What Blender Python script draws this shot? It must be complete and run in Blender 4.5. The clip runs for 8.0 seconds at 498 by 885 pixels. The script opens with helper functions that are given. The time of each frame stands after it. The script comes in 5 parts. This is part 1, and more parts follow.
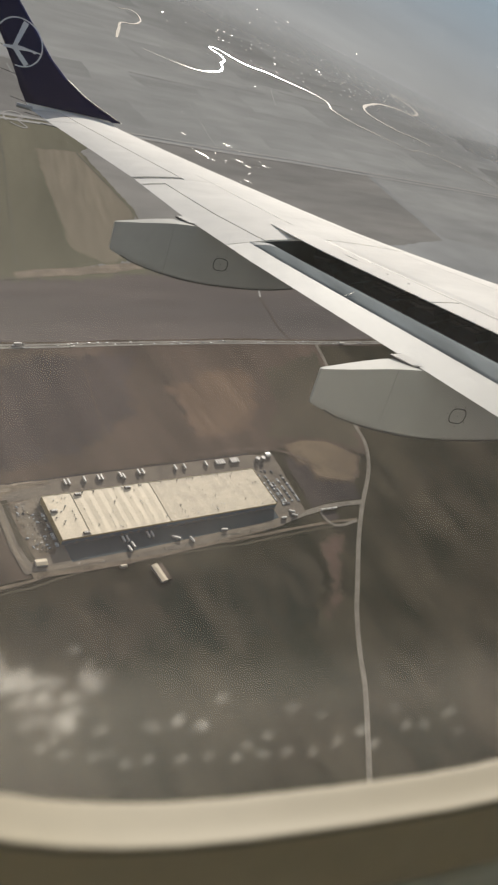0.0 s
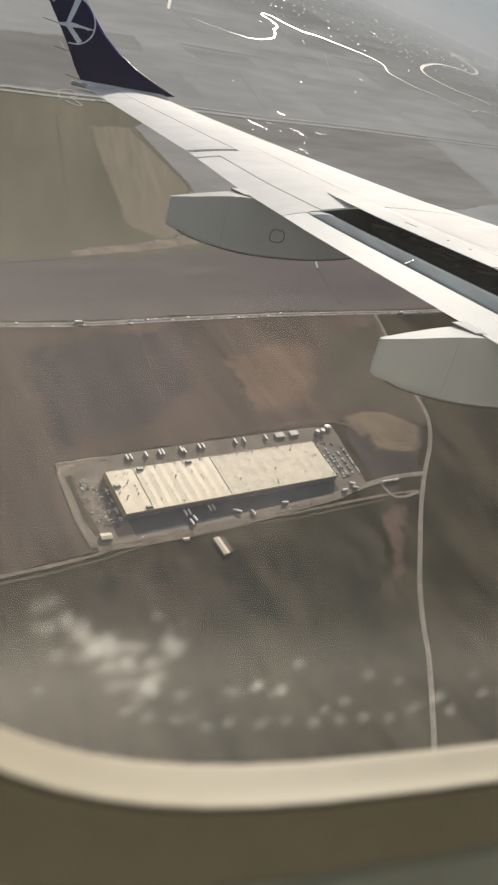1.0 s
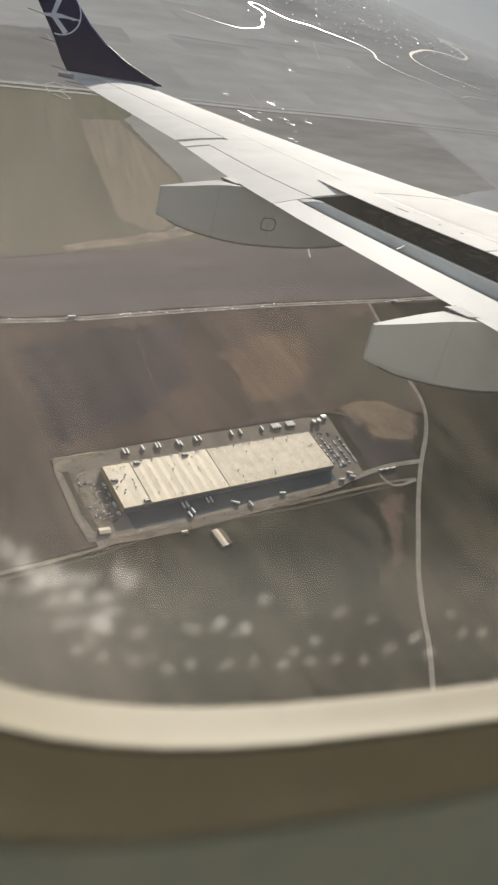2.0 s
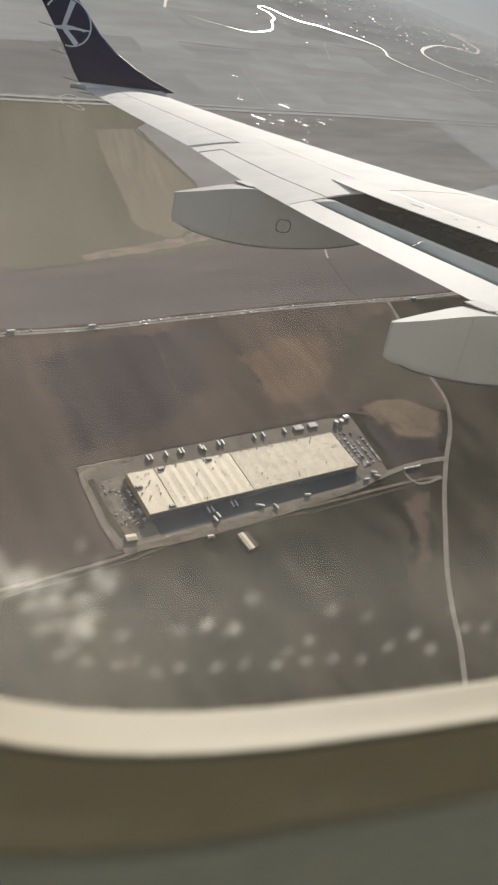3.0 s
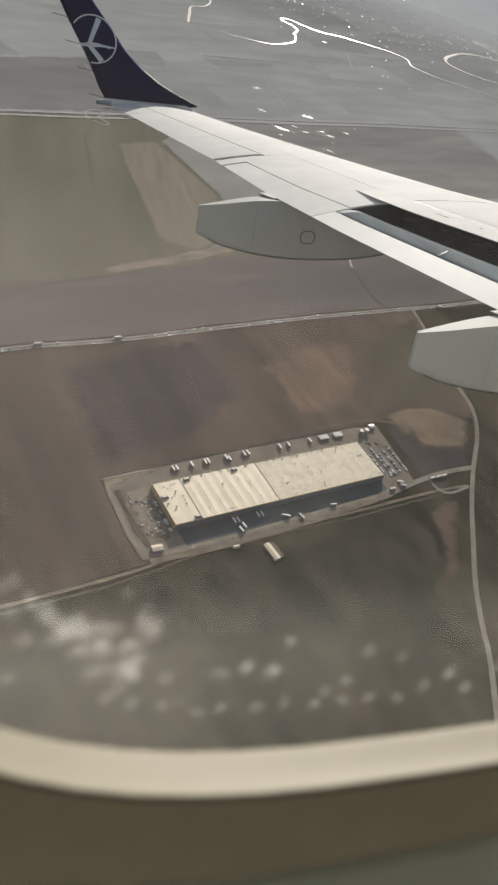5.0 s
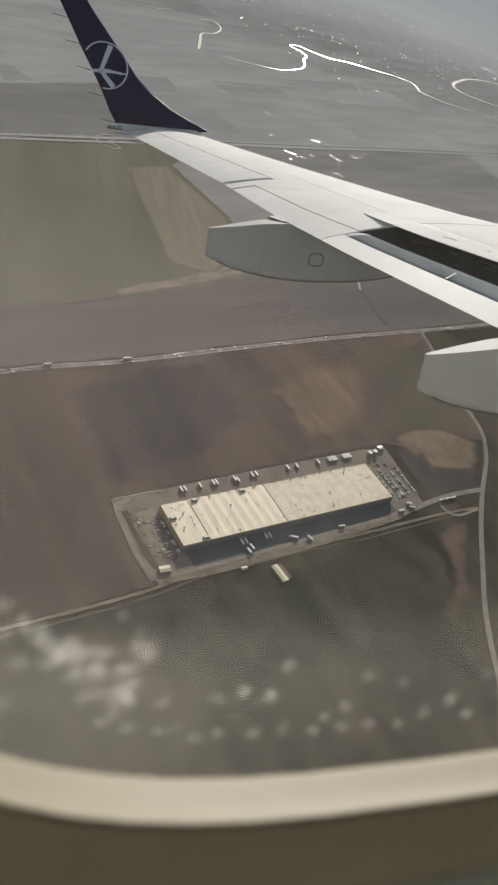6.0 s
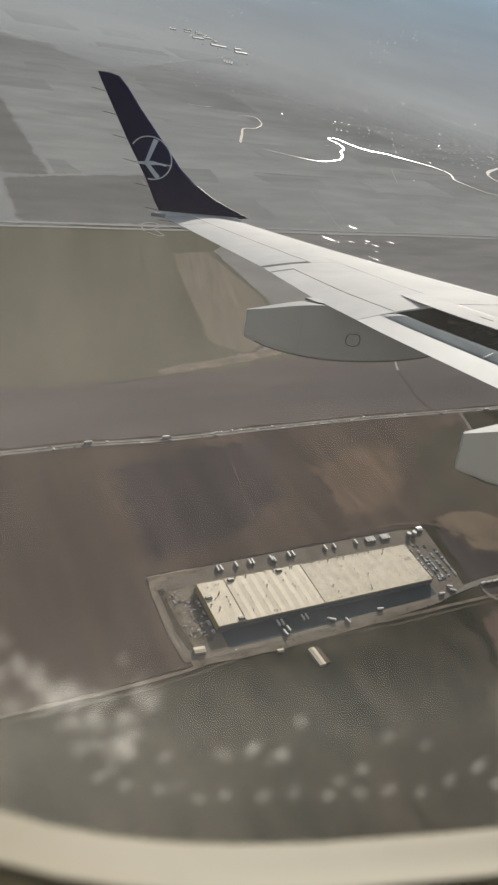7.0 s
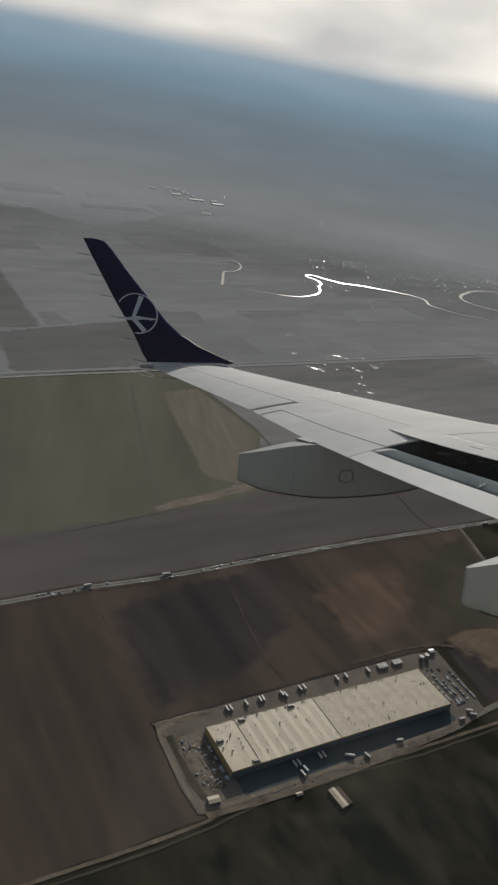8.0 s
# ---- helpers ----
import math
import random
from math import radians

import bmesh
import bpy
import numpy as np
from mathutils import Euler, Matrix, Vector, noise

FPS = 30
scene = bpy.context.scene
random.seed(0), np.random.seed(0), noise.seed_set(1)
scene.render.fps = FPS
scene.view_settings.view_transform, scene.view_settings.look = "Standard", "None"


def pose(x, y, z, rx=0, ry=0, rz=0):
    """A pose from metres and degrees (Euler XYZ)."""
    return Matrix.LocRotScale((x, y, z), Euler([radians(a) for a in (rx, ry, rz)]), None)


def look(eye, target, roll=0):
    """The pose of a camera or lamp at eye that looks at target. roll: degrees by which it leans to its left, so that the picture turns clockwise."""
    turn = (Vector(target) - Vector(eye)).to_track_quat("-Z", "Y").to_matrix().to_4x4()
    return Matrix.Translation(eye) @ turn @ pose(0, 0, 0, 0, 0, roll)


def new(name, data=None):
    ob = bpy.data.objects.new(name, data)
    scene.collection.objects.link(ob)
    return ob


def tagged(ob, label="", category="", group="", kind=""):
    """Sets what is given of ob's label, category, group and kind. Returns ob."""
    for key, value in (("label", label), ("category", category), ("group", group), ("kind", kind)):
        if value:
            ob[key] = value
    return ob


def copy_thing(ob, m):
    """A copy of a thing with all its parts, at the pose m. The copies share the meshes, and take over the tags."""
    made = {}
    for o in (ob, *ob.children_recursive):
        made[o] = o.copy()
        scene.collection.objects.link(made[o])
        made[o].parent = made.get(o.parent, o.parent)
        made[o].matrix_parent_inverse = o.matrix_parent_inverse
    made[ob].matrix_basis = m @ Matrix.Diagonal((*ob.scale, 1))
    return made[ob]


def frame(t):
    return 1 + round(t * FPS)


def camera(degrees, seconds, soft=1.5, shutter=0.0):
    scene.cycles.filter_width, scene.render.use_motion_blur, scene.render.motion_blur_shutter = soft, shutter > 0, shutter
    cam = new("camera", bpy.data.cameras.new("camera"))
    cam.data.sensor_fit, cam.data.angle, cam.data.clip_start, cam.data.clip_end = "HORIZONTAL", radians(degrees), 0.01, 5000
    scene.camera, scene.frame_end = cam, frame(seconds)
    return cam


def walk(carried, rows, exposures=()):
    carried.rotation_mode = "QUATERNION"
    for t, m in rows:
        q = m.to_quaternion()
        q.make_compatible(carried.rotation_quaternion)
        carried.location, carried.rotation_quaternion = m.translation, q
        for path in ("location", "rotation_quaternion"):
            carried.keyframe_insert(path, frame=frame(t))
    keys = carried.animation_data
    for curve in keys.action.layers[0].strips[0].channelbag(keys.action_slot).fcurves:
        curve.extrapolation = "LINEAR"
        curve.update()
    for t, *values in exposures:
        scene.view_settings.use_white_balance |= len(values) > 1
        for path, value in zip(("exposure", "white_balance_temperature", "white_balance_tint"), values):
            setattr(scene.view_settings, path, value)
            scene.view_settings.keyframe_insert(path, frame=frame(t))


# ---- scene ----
# ---- the camera: held in a cabin seat behind the wing, turning and drifting a few centimetres ----
EYE = Vector((66.3456, 9.4873, 751.4515))
AIR = Matrix(((0.506578, 0.847913, -0.156275, EYE.x),
              (-0.818755, 0.529894, 0.221025, EYE.y),
              (0.270220, 0.015985, 0.962666, EYE.z),
              (0, 0, 0, 1)))          # aircraft axes: right, forward, up
cam = camera(34.49, 8.0, soft=2.4)
cam.data.dof.use_dof = True
cam.data.dof.focus_distance = 30.0
cam.data.dof.aperture_fstop = 18.0
PATH = [
   (0.0, 66.3279, 9.4807, 751.4641, 51.026, -22.678, 14.888),
   (0.5, 66.3200, 9.4815, 751.4813, 50.211, -20.340, 16.151),
   (1.0, 66.3247, 9.4782, 751.4625, 48.108, -19.193, 17.676),
   (1.5, 66.3337, 9.4793, 751.4492, 47.776, -19.150, 16.997),
   (3.0, 66.3530, 9.4885, 751.4405, 48.048, -16.024, 16.642),
   (3.5, 66.3543, 9.4917, 751.4479, 49.065, -14.894, 16.316),
   (4.0, 66.3450, 9.4894, 751.4584, 48.614, -14.418, 17.542),
   (4.5, 66.3452, 9.4873, 751.4515, 48.061, -14.555, 17.844),
   (6.0, 66.3485, 9.4895, 751.4521, 49.813, -14.375, 18.434),
   (6.5, 66.3513, 9.4889, 751.4451, 50.324, -13.668, 20.678),
   (7.0, 66.3579, 9.4918, 751.4415, 54.848, -13.137, 20.911),
   (7.5, 66.3346, 9.5304, 751.5281, 62.106, -10.530, 19.318),
   (8.0, 66.3172, 9.5575, 751.5503, 64.591, -9.781, 18.656),
]

walk(cam, [(row[0], pose(*row[1:])) for row in PATH],
     exposures=[(0.0, 0.30, 6450, 10), (0.5, 0.48, 6435, 10), (1.0, 0.51, 6380, 10), (1.6, 0.49, 6340, 10), (4.2, 0.41, 6290, 10), (6.0, 0.21, 6260, 9), (7.0, 0.19, 6250, 9), (7.5, -0.03, 6050, 9), (8.0, -0.58, 6100, 9)])
from mathutils.geometry import tessellate_polygon

# ---- daylight ----
SUN_EL, SUN_AZ = radians(18.1), radians(-9.3)
sun_dir = Vector((math.sin(SUN_AZ) * math.cos(SUN_EL), math.cos(SUN_AZ) * math.cos(SUN_EL), math.sin(SUN_EL)))
sun = new("sun", bpy.data.lights.new("sun", "SUN"))
sun.data.energy, sun.data.angle, sun.data.color = 5.0, radians(0.6), (1.0, 0.93, 0.82)
sun.matrix_world = look(sun_dir * 100, (0, 0, 0))

world = bpy.data.worlds.new("world")
scene.world = world
world.use_nodes = True
wn, wl = world.node_tree.nodes, world.node_tree.links
wn.clear()
w_out = wn.new("ShaderNodeOutputWorld")
w_bg = wn.new("ShaderNodeBackground")
w_sky = wn.new("ShaderNodeTexSky")
w_sky.sky_type, w_sky.sun_disc = "NISHITA", False
w_sky.sun_elevation, w_sky.sun_rotation = SUN_EL, SUN_AZ
w_sky.air_density, w_sky.dust_density = 1.3, 3.0
w_bg.inputs["Strength"].default_value = 0.09
w_tc = wn.new("ShaderNodeTexCoord")
w_sep = wn.new("ShaderNodeSeparateXYZ")
wl.new(w_tc.outputs["Generated"], w_sep.inputs[0])


def w_ramp(stops):
    r = wn.new("ShaderNodeValToRGB")
    while len(r.color_ramp.elements) < len(stops):
        r.color_ramp.elements.new(0.5)
    for e, (p, c) in zip(r.color_ramp.elements, stops):
        e.position, e.color = p, (*c, 1)
    return r


def w_mix(fac, a, b):
    m = wn.new("ShaderNodeMix")
    m.data_type = "RGBA"
    wl.new(fac, m.inputs[0])
    wl.new(a, m.inputs[6])
    wl.new(b, m.inputs[7])
    return m.outputs[2]


def w_range(value, a, b, c, d):
    m = wn.new("ShaderNodeMapRange")
    for i, v in enumerate((a, b, c, d)):
        m.inputs[i + 1].default_value = v
    wl.new(value, m.inputs[0])
    return m.outputs[0]


# low broken cloud over the horizon, hazy distance painted as a backdrop under it
w_map = wn.new("ShaderNodeMapping")
w_map.inputs["Scale"].default_value = (1.0, 1.0, 2.6)
wl.new(w_tc.outputs["Generated"], w_map.inputs[0])
w_noise = wn.new("ShaderNodeTexNoise")
w_noise.inputs["Scale"].default_value, w_noise.inputs["Detail"].default_value = 5.0, 7.0
wl.new(w_map.outputs[0], w_noise.inputs[0])
w_cloud = w_ramp([(0.30, (9.0, 8.5, 7.9)), (0.50, (12.0, 11.0, 9.8)), (0.72, (16.0, 14.4, 12.3))])
wl.new(w_noise.outputs[0], w_cloud.inputs[0])
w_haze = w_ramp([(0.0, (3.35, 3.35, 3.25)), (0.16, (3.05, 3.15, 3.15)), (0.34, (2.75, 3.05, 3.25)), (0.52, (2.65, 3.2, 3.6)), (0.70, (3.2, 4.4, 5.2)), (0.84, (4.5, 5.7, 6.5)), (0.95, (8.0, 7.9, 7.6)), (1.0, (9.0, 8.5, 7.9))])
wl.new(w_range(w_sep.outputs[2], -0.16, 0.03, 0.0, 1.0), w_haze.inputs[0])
w_dot = wn.new("ShaderNodeVectorMath")
w_dot.operation = "DOT_PRODUCT"
w_dot.inputs[1].default_value = sun_dir
wl.new(w_tc.outputs["Generated"], w_dot.inputs[0])
w_glow = wn.new("ShaderNodeVectorMath")
w_glow.operation = "SCALE"
wl.new(w_cloud.outputs[0], w_glow.inputs[0])
wl.new(w_range(w_dot.outputs["Value"], -0.6, 0.95, 0.24, 1.1), w_glow.inputs["Scale"])
w_high = w_mix(w_range(w_sep.outputs[2], 0.22, 0.5, 0.0, 1.0), w_glow.outputs[0], w_sky.outputs[0])
w_map2 = wn.new("ShaderNodeMapping")
w_map2.inputs["Scale"].default_value = (1.0, 1.0, 7.0)
wl.new(w_tc.outputs["Generated"], w_map2.inputs[0])
w_n2 = wn.new("ShaderNodeTexNoise")
w_n2.inputs["Scale"].default_value, w_n2.inputs["Detail"].default_value = 7.0, 6.0
wl.new(w_map2.outputs[0], w_n2.inputs[0])
w_land = wn.new("ShaderNodeVectorMath")
w_land.operation = "SCALE"
wl.new(w_haze.outputs[0], w_land.inputs[0])
wl.new(w_range(w_n2.outputs[0], 0.3, 0.7, 0.93, 1.06), w_land.inputs["Scale"])
# far villages: faint specks of light roofs in the haze
w_map3 = wn.new("ShaderNodeMapping")
w_map3.inputs["Scale"].default_value = (1.0, 1.0, 3.0)
wl.new(w_tc.outputs["Generated"], w_map3.inputs[0])
w_vor = wn.new("ShaderNodeTexVoronoi")
w_vor.inputs["Scale"].default_value = 230.0
wl.new(w_map3.outputs[0], w_vor.inputs[0])
w_n3 = wn.new("ShaderNodeTexNoise")
w_n3.inputs["Scale"].default_value, w_n3.inputs["Detail"].default_value = 16.0, 2.0
wl.new(w_map3.outputs[0], w_n3.inputs[0])


def w_math(op, a, b):
    m = wn.new("ShaderNodeMath")
    m.operation = op
    wl.new(a, m.inputs[0])
    wl.new(b, m.inputs[1])
    return m.outputs[0]


w_speck = w_math("MULTIPLY", w_range(w_vor.outputs["Distance"], 0.12, 0.22, 1.0, 0.0), w_range(w_n3.outputs[0], 0.55, 0.66, 0.0, 1.0))
w_pick = wn.new("ShaderNodeSeparateColor")
wl.new(w_vor.outputs["Color"], w_pick.inputs[0])
w_speck = w_math("MULTIPLY", w_speck, w_range(w_pick.outputs[0], 0.35, 0.75, 0.0, 1.0))
w_speck = w_math("MULTIPLY", w_speck, w_math("MULTIPLY", w_range(w_sep.outputs[2], -0.16, -0.13, 0.0, 1.0), w_range(w_sep.outputs[2], -0.10, -0.03, 1.0, 0.0)))
w_roofs = wn.new("ShaderNodeRGB")
w_roofs.outputs[0].default_value = (8.5, 8.5, 8.2, 1)
w_far = w_mix(w_speck, w_land.outputs[0], w_roofs.outputs[0])
w_all = w_mix(w_range(w_sep.outputs[2], 0.004, 0.026, 0.0, 1.0), w_far, w_high)
wl.new(w_all, w_bg.inputs[0])
wl.new(w_bg.outputs[0], w_out.inputs[0])


# ---- materials ----
RECIPE = {}


def soil_colour(n, l, colour, two, scale, contrast, fine, fine_scale, furrow):
    """The colour of a soil: two tones by a broad noise, with a fine grain."""
    tc, broad, ramp = n.new("ShaderNodeTexCoord"), n.new("ShaderNodeTexNoise"), n.new("ShaderNodeValToRGB")
    broad.inputs["Scale"].default_value, broad.inputs["Detail"].default_value = scale, (3.0 if scale < 0.015 else 6.0)
    broad.inputs["Roughness"].default_value = 0.6
    mp = n.new("ShaderNodeMapping")
    if furrow:
        mp.vector_type = "TEXTURE"
        mp.inputs["Rotation"].default_value = (0, 0, radians(furrow[0]))
        mp.inputs["Scale"].default_value = (furrow[1], 1, 1)
    l.new(tc.outputs["Object"], mp.inputs[0])
    l.new(mp.outputs[0], broad.inputs[0])
    ramp.color_ramp.elements[0].position, ramp.color_ramp.elements[0].color = contrast[0], (*two, 1)
    ramp.color_ramp.elements[1].position, ramp.color_ramp.elements[1].color = contrast[1], (*colour, 1)
    l.new(broad.outputs[0], ramp.inputs[0])
    grain, hsv, rng = n.new("ShaderNodeTexNoise"), n.new("ShaderNodeHueSaturation"), n.new("ShaderNodeMapRange")
    grain.inputs["Scale"].default_value, grain.inputs["Detail"].default_value = fine_scale, (1.0 if scale < 0.015 else 4.0)
    l.new(mp.outputs[0], grain.inputs[0])
    rng.inputs[1].default_value, rng.inputs[2].default_value = 0.3, 0.7
    rng.inputs[3].default_value, rng.inputs[4].default_value = 1 - fine, 1 + fine
    l.new(grain.outputs[0], rng.inputs[0])
    l.new(rng.outputs[0], hsv.inputs["Value"])
    l.new(ramp.outputs[0], hsv.inputs["Color"])
    return hsv.outputs[0]


def material(name, colour, rough=0.6, metal=0.0, vary=0.0, scale=1.0, second=None, fine=0.0, fine_scale=20.0,
             bump=0.0, per_object=0.0, coat=0.0, shine=0.5, stretch=(1, 1, 1), contrast=(0.35, 0.65), coords="Object", furrow=None):
    """Colour mixed with a second colour by a broad noise, a fine grain on top, and a slight relief."""
    m = bpy.data.materials.new(name)
    m.use_nodes = True
    n, l = m.node_tree.nodes, m.node_tree.links
    b = n["Principled BSDF"]
    b.inputs["Roughness"].default_value, b.inputs["Metallic"].default_value = rough, metal
    b.inputs["Coat Weight"].default_value = coat
    b.inputs["Specular IOR Level"].default_value = shine
    b.inputs["Coat Roughness"].default_value = 0.12
    tc = n.new("ShaderNodeTexCoord")
    mp = n.new("ShaderNodeMapping")
    mp.inputs["Scale"].default_value = stretch
    if furrow:                  # worked along one direction: degrees, and how much longer than wide the streaks are
        mp.vector_type = "TEXTURE"
        mp.inputs["Rotation"].default_value = (0, 0, radians(furrow[0]))
        mp.inputs["Scale"].default_value = (furrow[1], 1, 1)
    l.new(tc.outputs[coords], mp.inputs[0])
    broad = n.new("ShaderNodeTexNoise")
    broad.inputs["Scale"].default_value, broad.inputs["Detail"].default_value = scale, (3.0 if scale < 0.015 else 6.0)
    broad.inputs["Roughness"].default_value = 0.6
    l.new(mp.outputs[0], broad.inputs[0])
    ramp = n.new("ShaderNodeValToRGB")
    two = second or tuple(c * (1 - vary) for c in colour)
    RECIPE[name] = (colour, two, scale, contrast, fine, fine_scale, furrow)
    ramp.color_ramp.elements[0].position, ramp.color_ramp.elements[0].color = contrast[0], (*two, 1)
    ramp.color_ramp.elements[1].position, ramp.color_ramp.elements[1].color = contrast[1], (*colour, 1)
    l.new(broad.outputs[0], ramp.inputs[0])
    out = ramp.outputs[0]
    grain = n.new("ShaderNodeTexNoise")
    grain.inputs["Scale"].default_value, grain.inputs["Detail"].default_value = fine_scale, (1.0 if scale < 0.015 else 4.0)
    l.new(mp.outputs[0], grain.inputs[0])
    if fine:
        hsv = n.new("ShaderNodeHueSaturation")
        rng = n.new("ShaderNodeMapRange")
        rng.inputs[1].default_value, rng.inputs[2].default_value = 0.3, 0.7
        rng.inputs[3].default_value, rng.inputs[4].default_value = 1 - fine, 1 + fine
        l.new(grain.outputs[0], rng.inputs[0])
        l.new(rng.outputs[0], hsv.inputs["Value"])
        l.new(out, hsv.inputs["Color"])
        out = hsv.outputs[0]
    if per_object:
        info = n.new("ShaderNodeObjectInfo")
        hsv = n.new("ShaderNodeHueSaturation")
        rng = n.new("ShaderNodeMapRange")
        rng.inputs[3].default_value, rng.inputs[4].default_value = 1 - per_object, 1 + per_object
        l.new(info.outputs["Random"], rng.inputs[0])
        l.new(rng.outputs[0], hsv.inputs["Value"])
        l.new(out, hsv.inputs["Color"])
        out = hsv.outputs[0]
    l.new(out, b.inputs["Base Color"])
    if bump:
        bp = n.new("ShaderNodeBump")
        bp.inputs["Strength"].default_value, bp.inputs["Distance"].default_value = 0.5, bump
        l.new(grain.outputs[0], bp.inputs["Height"])
        l.new(bp.outputs[0], b.inputs["Normal"])
    return m


TIP_PAINT = material("wing_tip_grey_paint", (0.56, 0.55, 0.535), 0.5, 0.0, 0.2, 2.0, fine=0.05, fine_scale=7.0, shine=0.1)
GREY_PAINT = material("wing_grey_paint", (0.60, 0.595, 0.58), 0.55, 0.0, 0.12, 0.8, fine=0.04, fine_scale=9.0, shine=0.0, stretch=(1, 0.4, 1))
PALE_PAINT = material("wing_pale_paint", (0.70, 0.683, 0.655), 0.5, 0.0, 0.12, 0.9, fine=0.04, fine_scale=8.0, shine=0.0, stretch=(1, 0.4, 1))
FAIRING_PAINT = material("fairing_grey_paint", (0.37, 0.37, 0.355), 0.5, 0.0, 0.12, 1.2, fine=0.03, fine_scale=10.0, shine=0.02)
NAVY = material("winglet_navy_paint", (0.011, 0.013, 0.046), 0.5, 0.0, 0.15, 1.5, shine=0.0)
LOGO_WHITE = material("emblem_white_paint", (0.55, 0.56, 0.58), 0.4, 0.0, 0.05, 4.0)
BARE = material("bare_aluminium", (0.75, 0.75, 0.74), 0.22, 1.0, 0.08, 3.0, fine=0.05)
# Slate tone paints the wing's shade onto the front of the flap.
NOSE_SHADE = material("flap_nose_grey", (0.19, 0.214, 0.226), 0.40, 0.0, 0.35, 1.6, fine=0.08, fine_scale=6.0, shine=0.0, stretch=(0.5, 2, 1))
# Near-black blue: the shade inside the cove is put into the colour.
CAVITY_SHADE = material("cavity_primer", (0.014, 0.026, 0.034), 0.6, 0.0, 0.5, 5.0, fine=0.3)
FLAP_PAINT = material("flap_glossy_paint", (0.665, 0.655, 0.63), 0.42, 0.0, 0.10, 0.9, fine=0.03, fine_scale=8.0, shine=0.03)
JOINT = material("soft_grey_joint", (0.27, 0.27, 0.26), 0.6, 0.0, 0.2, 5.0)
SEAL = material("dark_sealant", (0.05, 0.05, 0.05), 0.6, 0.0, 0.2, 5.0)
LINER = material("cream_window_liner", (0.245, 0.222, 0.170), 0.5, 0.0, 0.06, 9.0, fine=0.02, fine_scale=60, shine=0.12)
RECESS = material("glossy_recess_plastic", (0.68, 0.57, 0.40), 0.22, 0.0, 0.06, 6.0, fine=0.03, fine_scale=80)
PANEL = material("cabin_side_panel", (0.80, 0.785, 0.67), 0.55, 0.0, 0.08, 6.0, fine=0.03, fine_scale=80, bump=0.0004)

# SOIL is paled and greyed: distance haze is put into its colour.
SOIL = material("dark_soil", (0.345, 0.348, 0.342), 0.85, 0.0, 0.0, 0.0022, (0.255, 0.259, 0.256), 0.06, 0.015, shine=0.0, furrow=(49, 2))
PLOUGH = material("ploughed_red_brown", (0.115, 0.088, 0.071), 0.85, 0.0, 0.0, 0.006, (0.060, 0.049, 0.041), 0.1, 0.06, shine=0.0, furrow=(-43, 7))
REDSOIL = material("red_brown_earth", (0.124, 0.087, 0.070), 0.85, 0.0, 0.0, 0.01, (0.094, 0.068, 0.057), 0.1, 0.06, shine=0.0, furrow=(-43, 4))
# FARDARK is lightened in colour for the mist over that field.
FARDARK = material("dark_grey_far_field", (0.168, 0.142, 0.132), 0.85, 0.0, 0.0, 0.004, (0.108, 0.098, 0.095), 0.08, 0.04, shine=0.0, furrow=(49, 6))
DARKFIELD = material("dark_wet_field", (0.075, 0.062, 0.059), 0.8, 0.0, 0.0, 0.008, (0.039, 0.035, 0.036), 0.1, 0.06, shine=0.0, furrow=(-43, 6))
HEDGE = material("dull_hedge_line", (0.165, 0.157, 0.124), 0.9, 0.0, 0.0, 0.02, (0.14, 0.133, 0.108), 0.1, 0.1, shine=0.0)
# FARHEDGE and FALLOW are paled in colour to stand for haze.
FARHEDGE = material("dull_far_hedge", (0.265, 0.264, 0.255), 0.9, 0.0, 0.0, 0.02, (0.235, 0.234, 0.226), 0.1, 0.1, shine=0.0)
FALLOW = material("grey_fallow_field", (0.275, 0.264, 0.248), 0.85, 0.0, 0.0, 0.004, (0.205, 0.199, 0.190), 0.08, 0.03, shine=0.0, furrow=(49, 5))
# Asphalt darkened and blued to deepen the warehouse's cast shadow.
SHADOW_ASPHALT = material("fresh_dark_asphalt", (0.080, 0.098, 0.106), 0.8, 0.0, 0.0, 0.03, (0.060, 0.076, 0.085), 0.12, 0.3, shine=0.0)
DULLGRASS = material("dull_grass", (0.095, 0.083, 0.062), 0.85, 0.0, 0.0, 0.010, (0.062, 0.056, 0.043), 0.035, 0.07, shine=0.0)
WETFIELD = material("dark_green_wet_field", (0.052, 0.046, 0.035), 0.85, 0.0, 0.0, 0.014, (0.018, 0.021, 0.017), 0.12, 0.06, shine=0.0, furrow=(-43, 2), contrast=(0.40, 0.62))
# OLIVE is lightened; part of its tone stands for haze.
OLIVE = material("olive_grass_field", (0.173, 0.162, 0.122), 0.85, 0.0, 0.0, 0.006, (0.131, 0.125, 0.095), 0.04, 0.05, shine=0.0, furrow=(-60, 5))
MEADOW = material("dark_meadow", (0.056, 0.049, 0.035), 0.85, 0.0, 0.0, 0.010, (0.020, 0.021, 0.015), 0.12, 0.05, shine=0.0, furrow=(-43, 2), contrast=(0.38, 0.62))
TAN = material("dry_tan_grass", (0.164, 0.116, 0.082), 0.85, 0.0, 0.0, 0.010, (0.112, 0.081, 0.060), 0.12, 0.06, shine=0.0, furrow=(-43, 4))
STUBBLE = material("pale_stubble_field", (0.222, 0.195, 0.152), 0.85, 0.0, 0.0, 0.008, (0.180, 0.160, 0.127), 0.08, 0.06, shine=0.0, furrow=(-60, 8))
STONES = material("pale_stony_margin", (0.285, 0.238, 0.188), 0.9, 0.0, 0.0, 0.03, (0.185, 0.158, 0.130), 0.1, 0.1, shine=0.0)
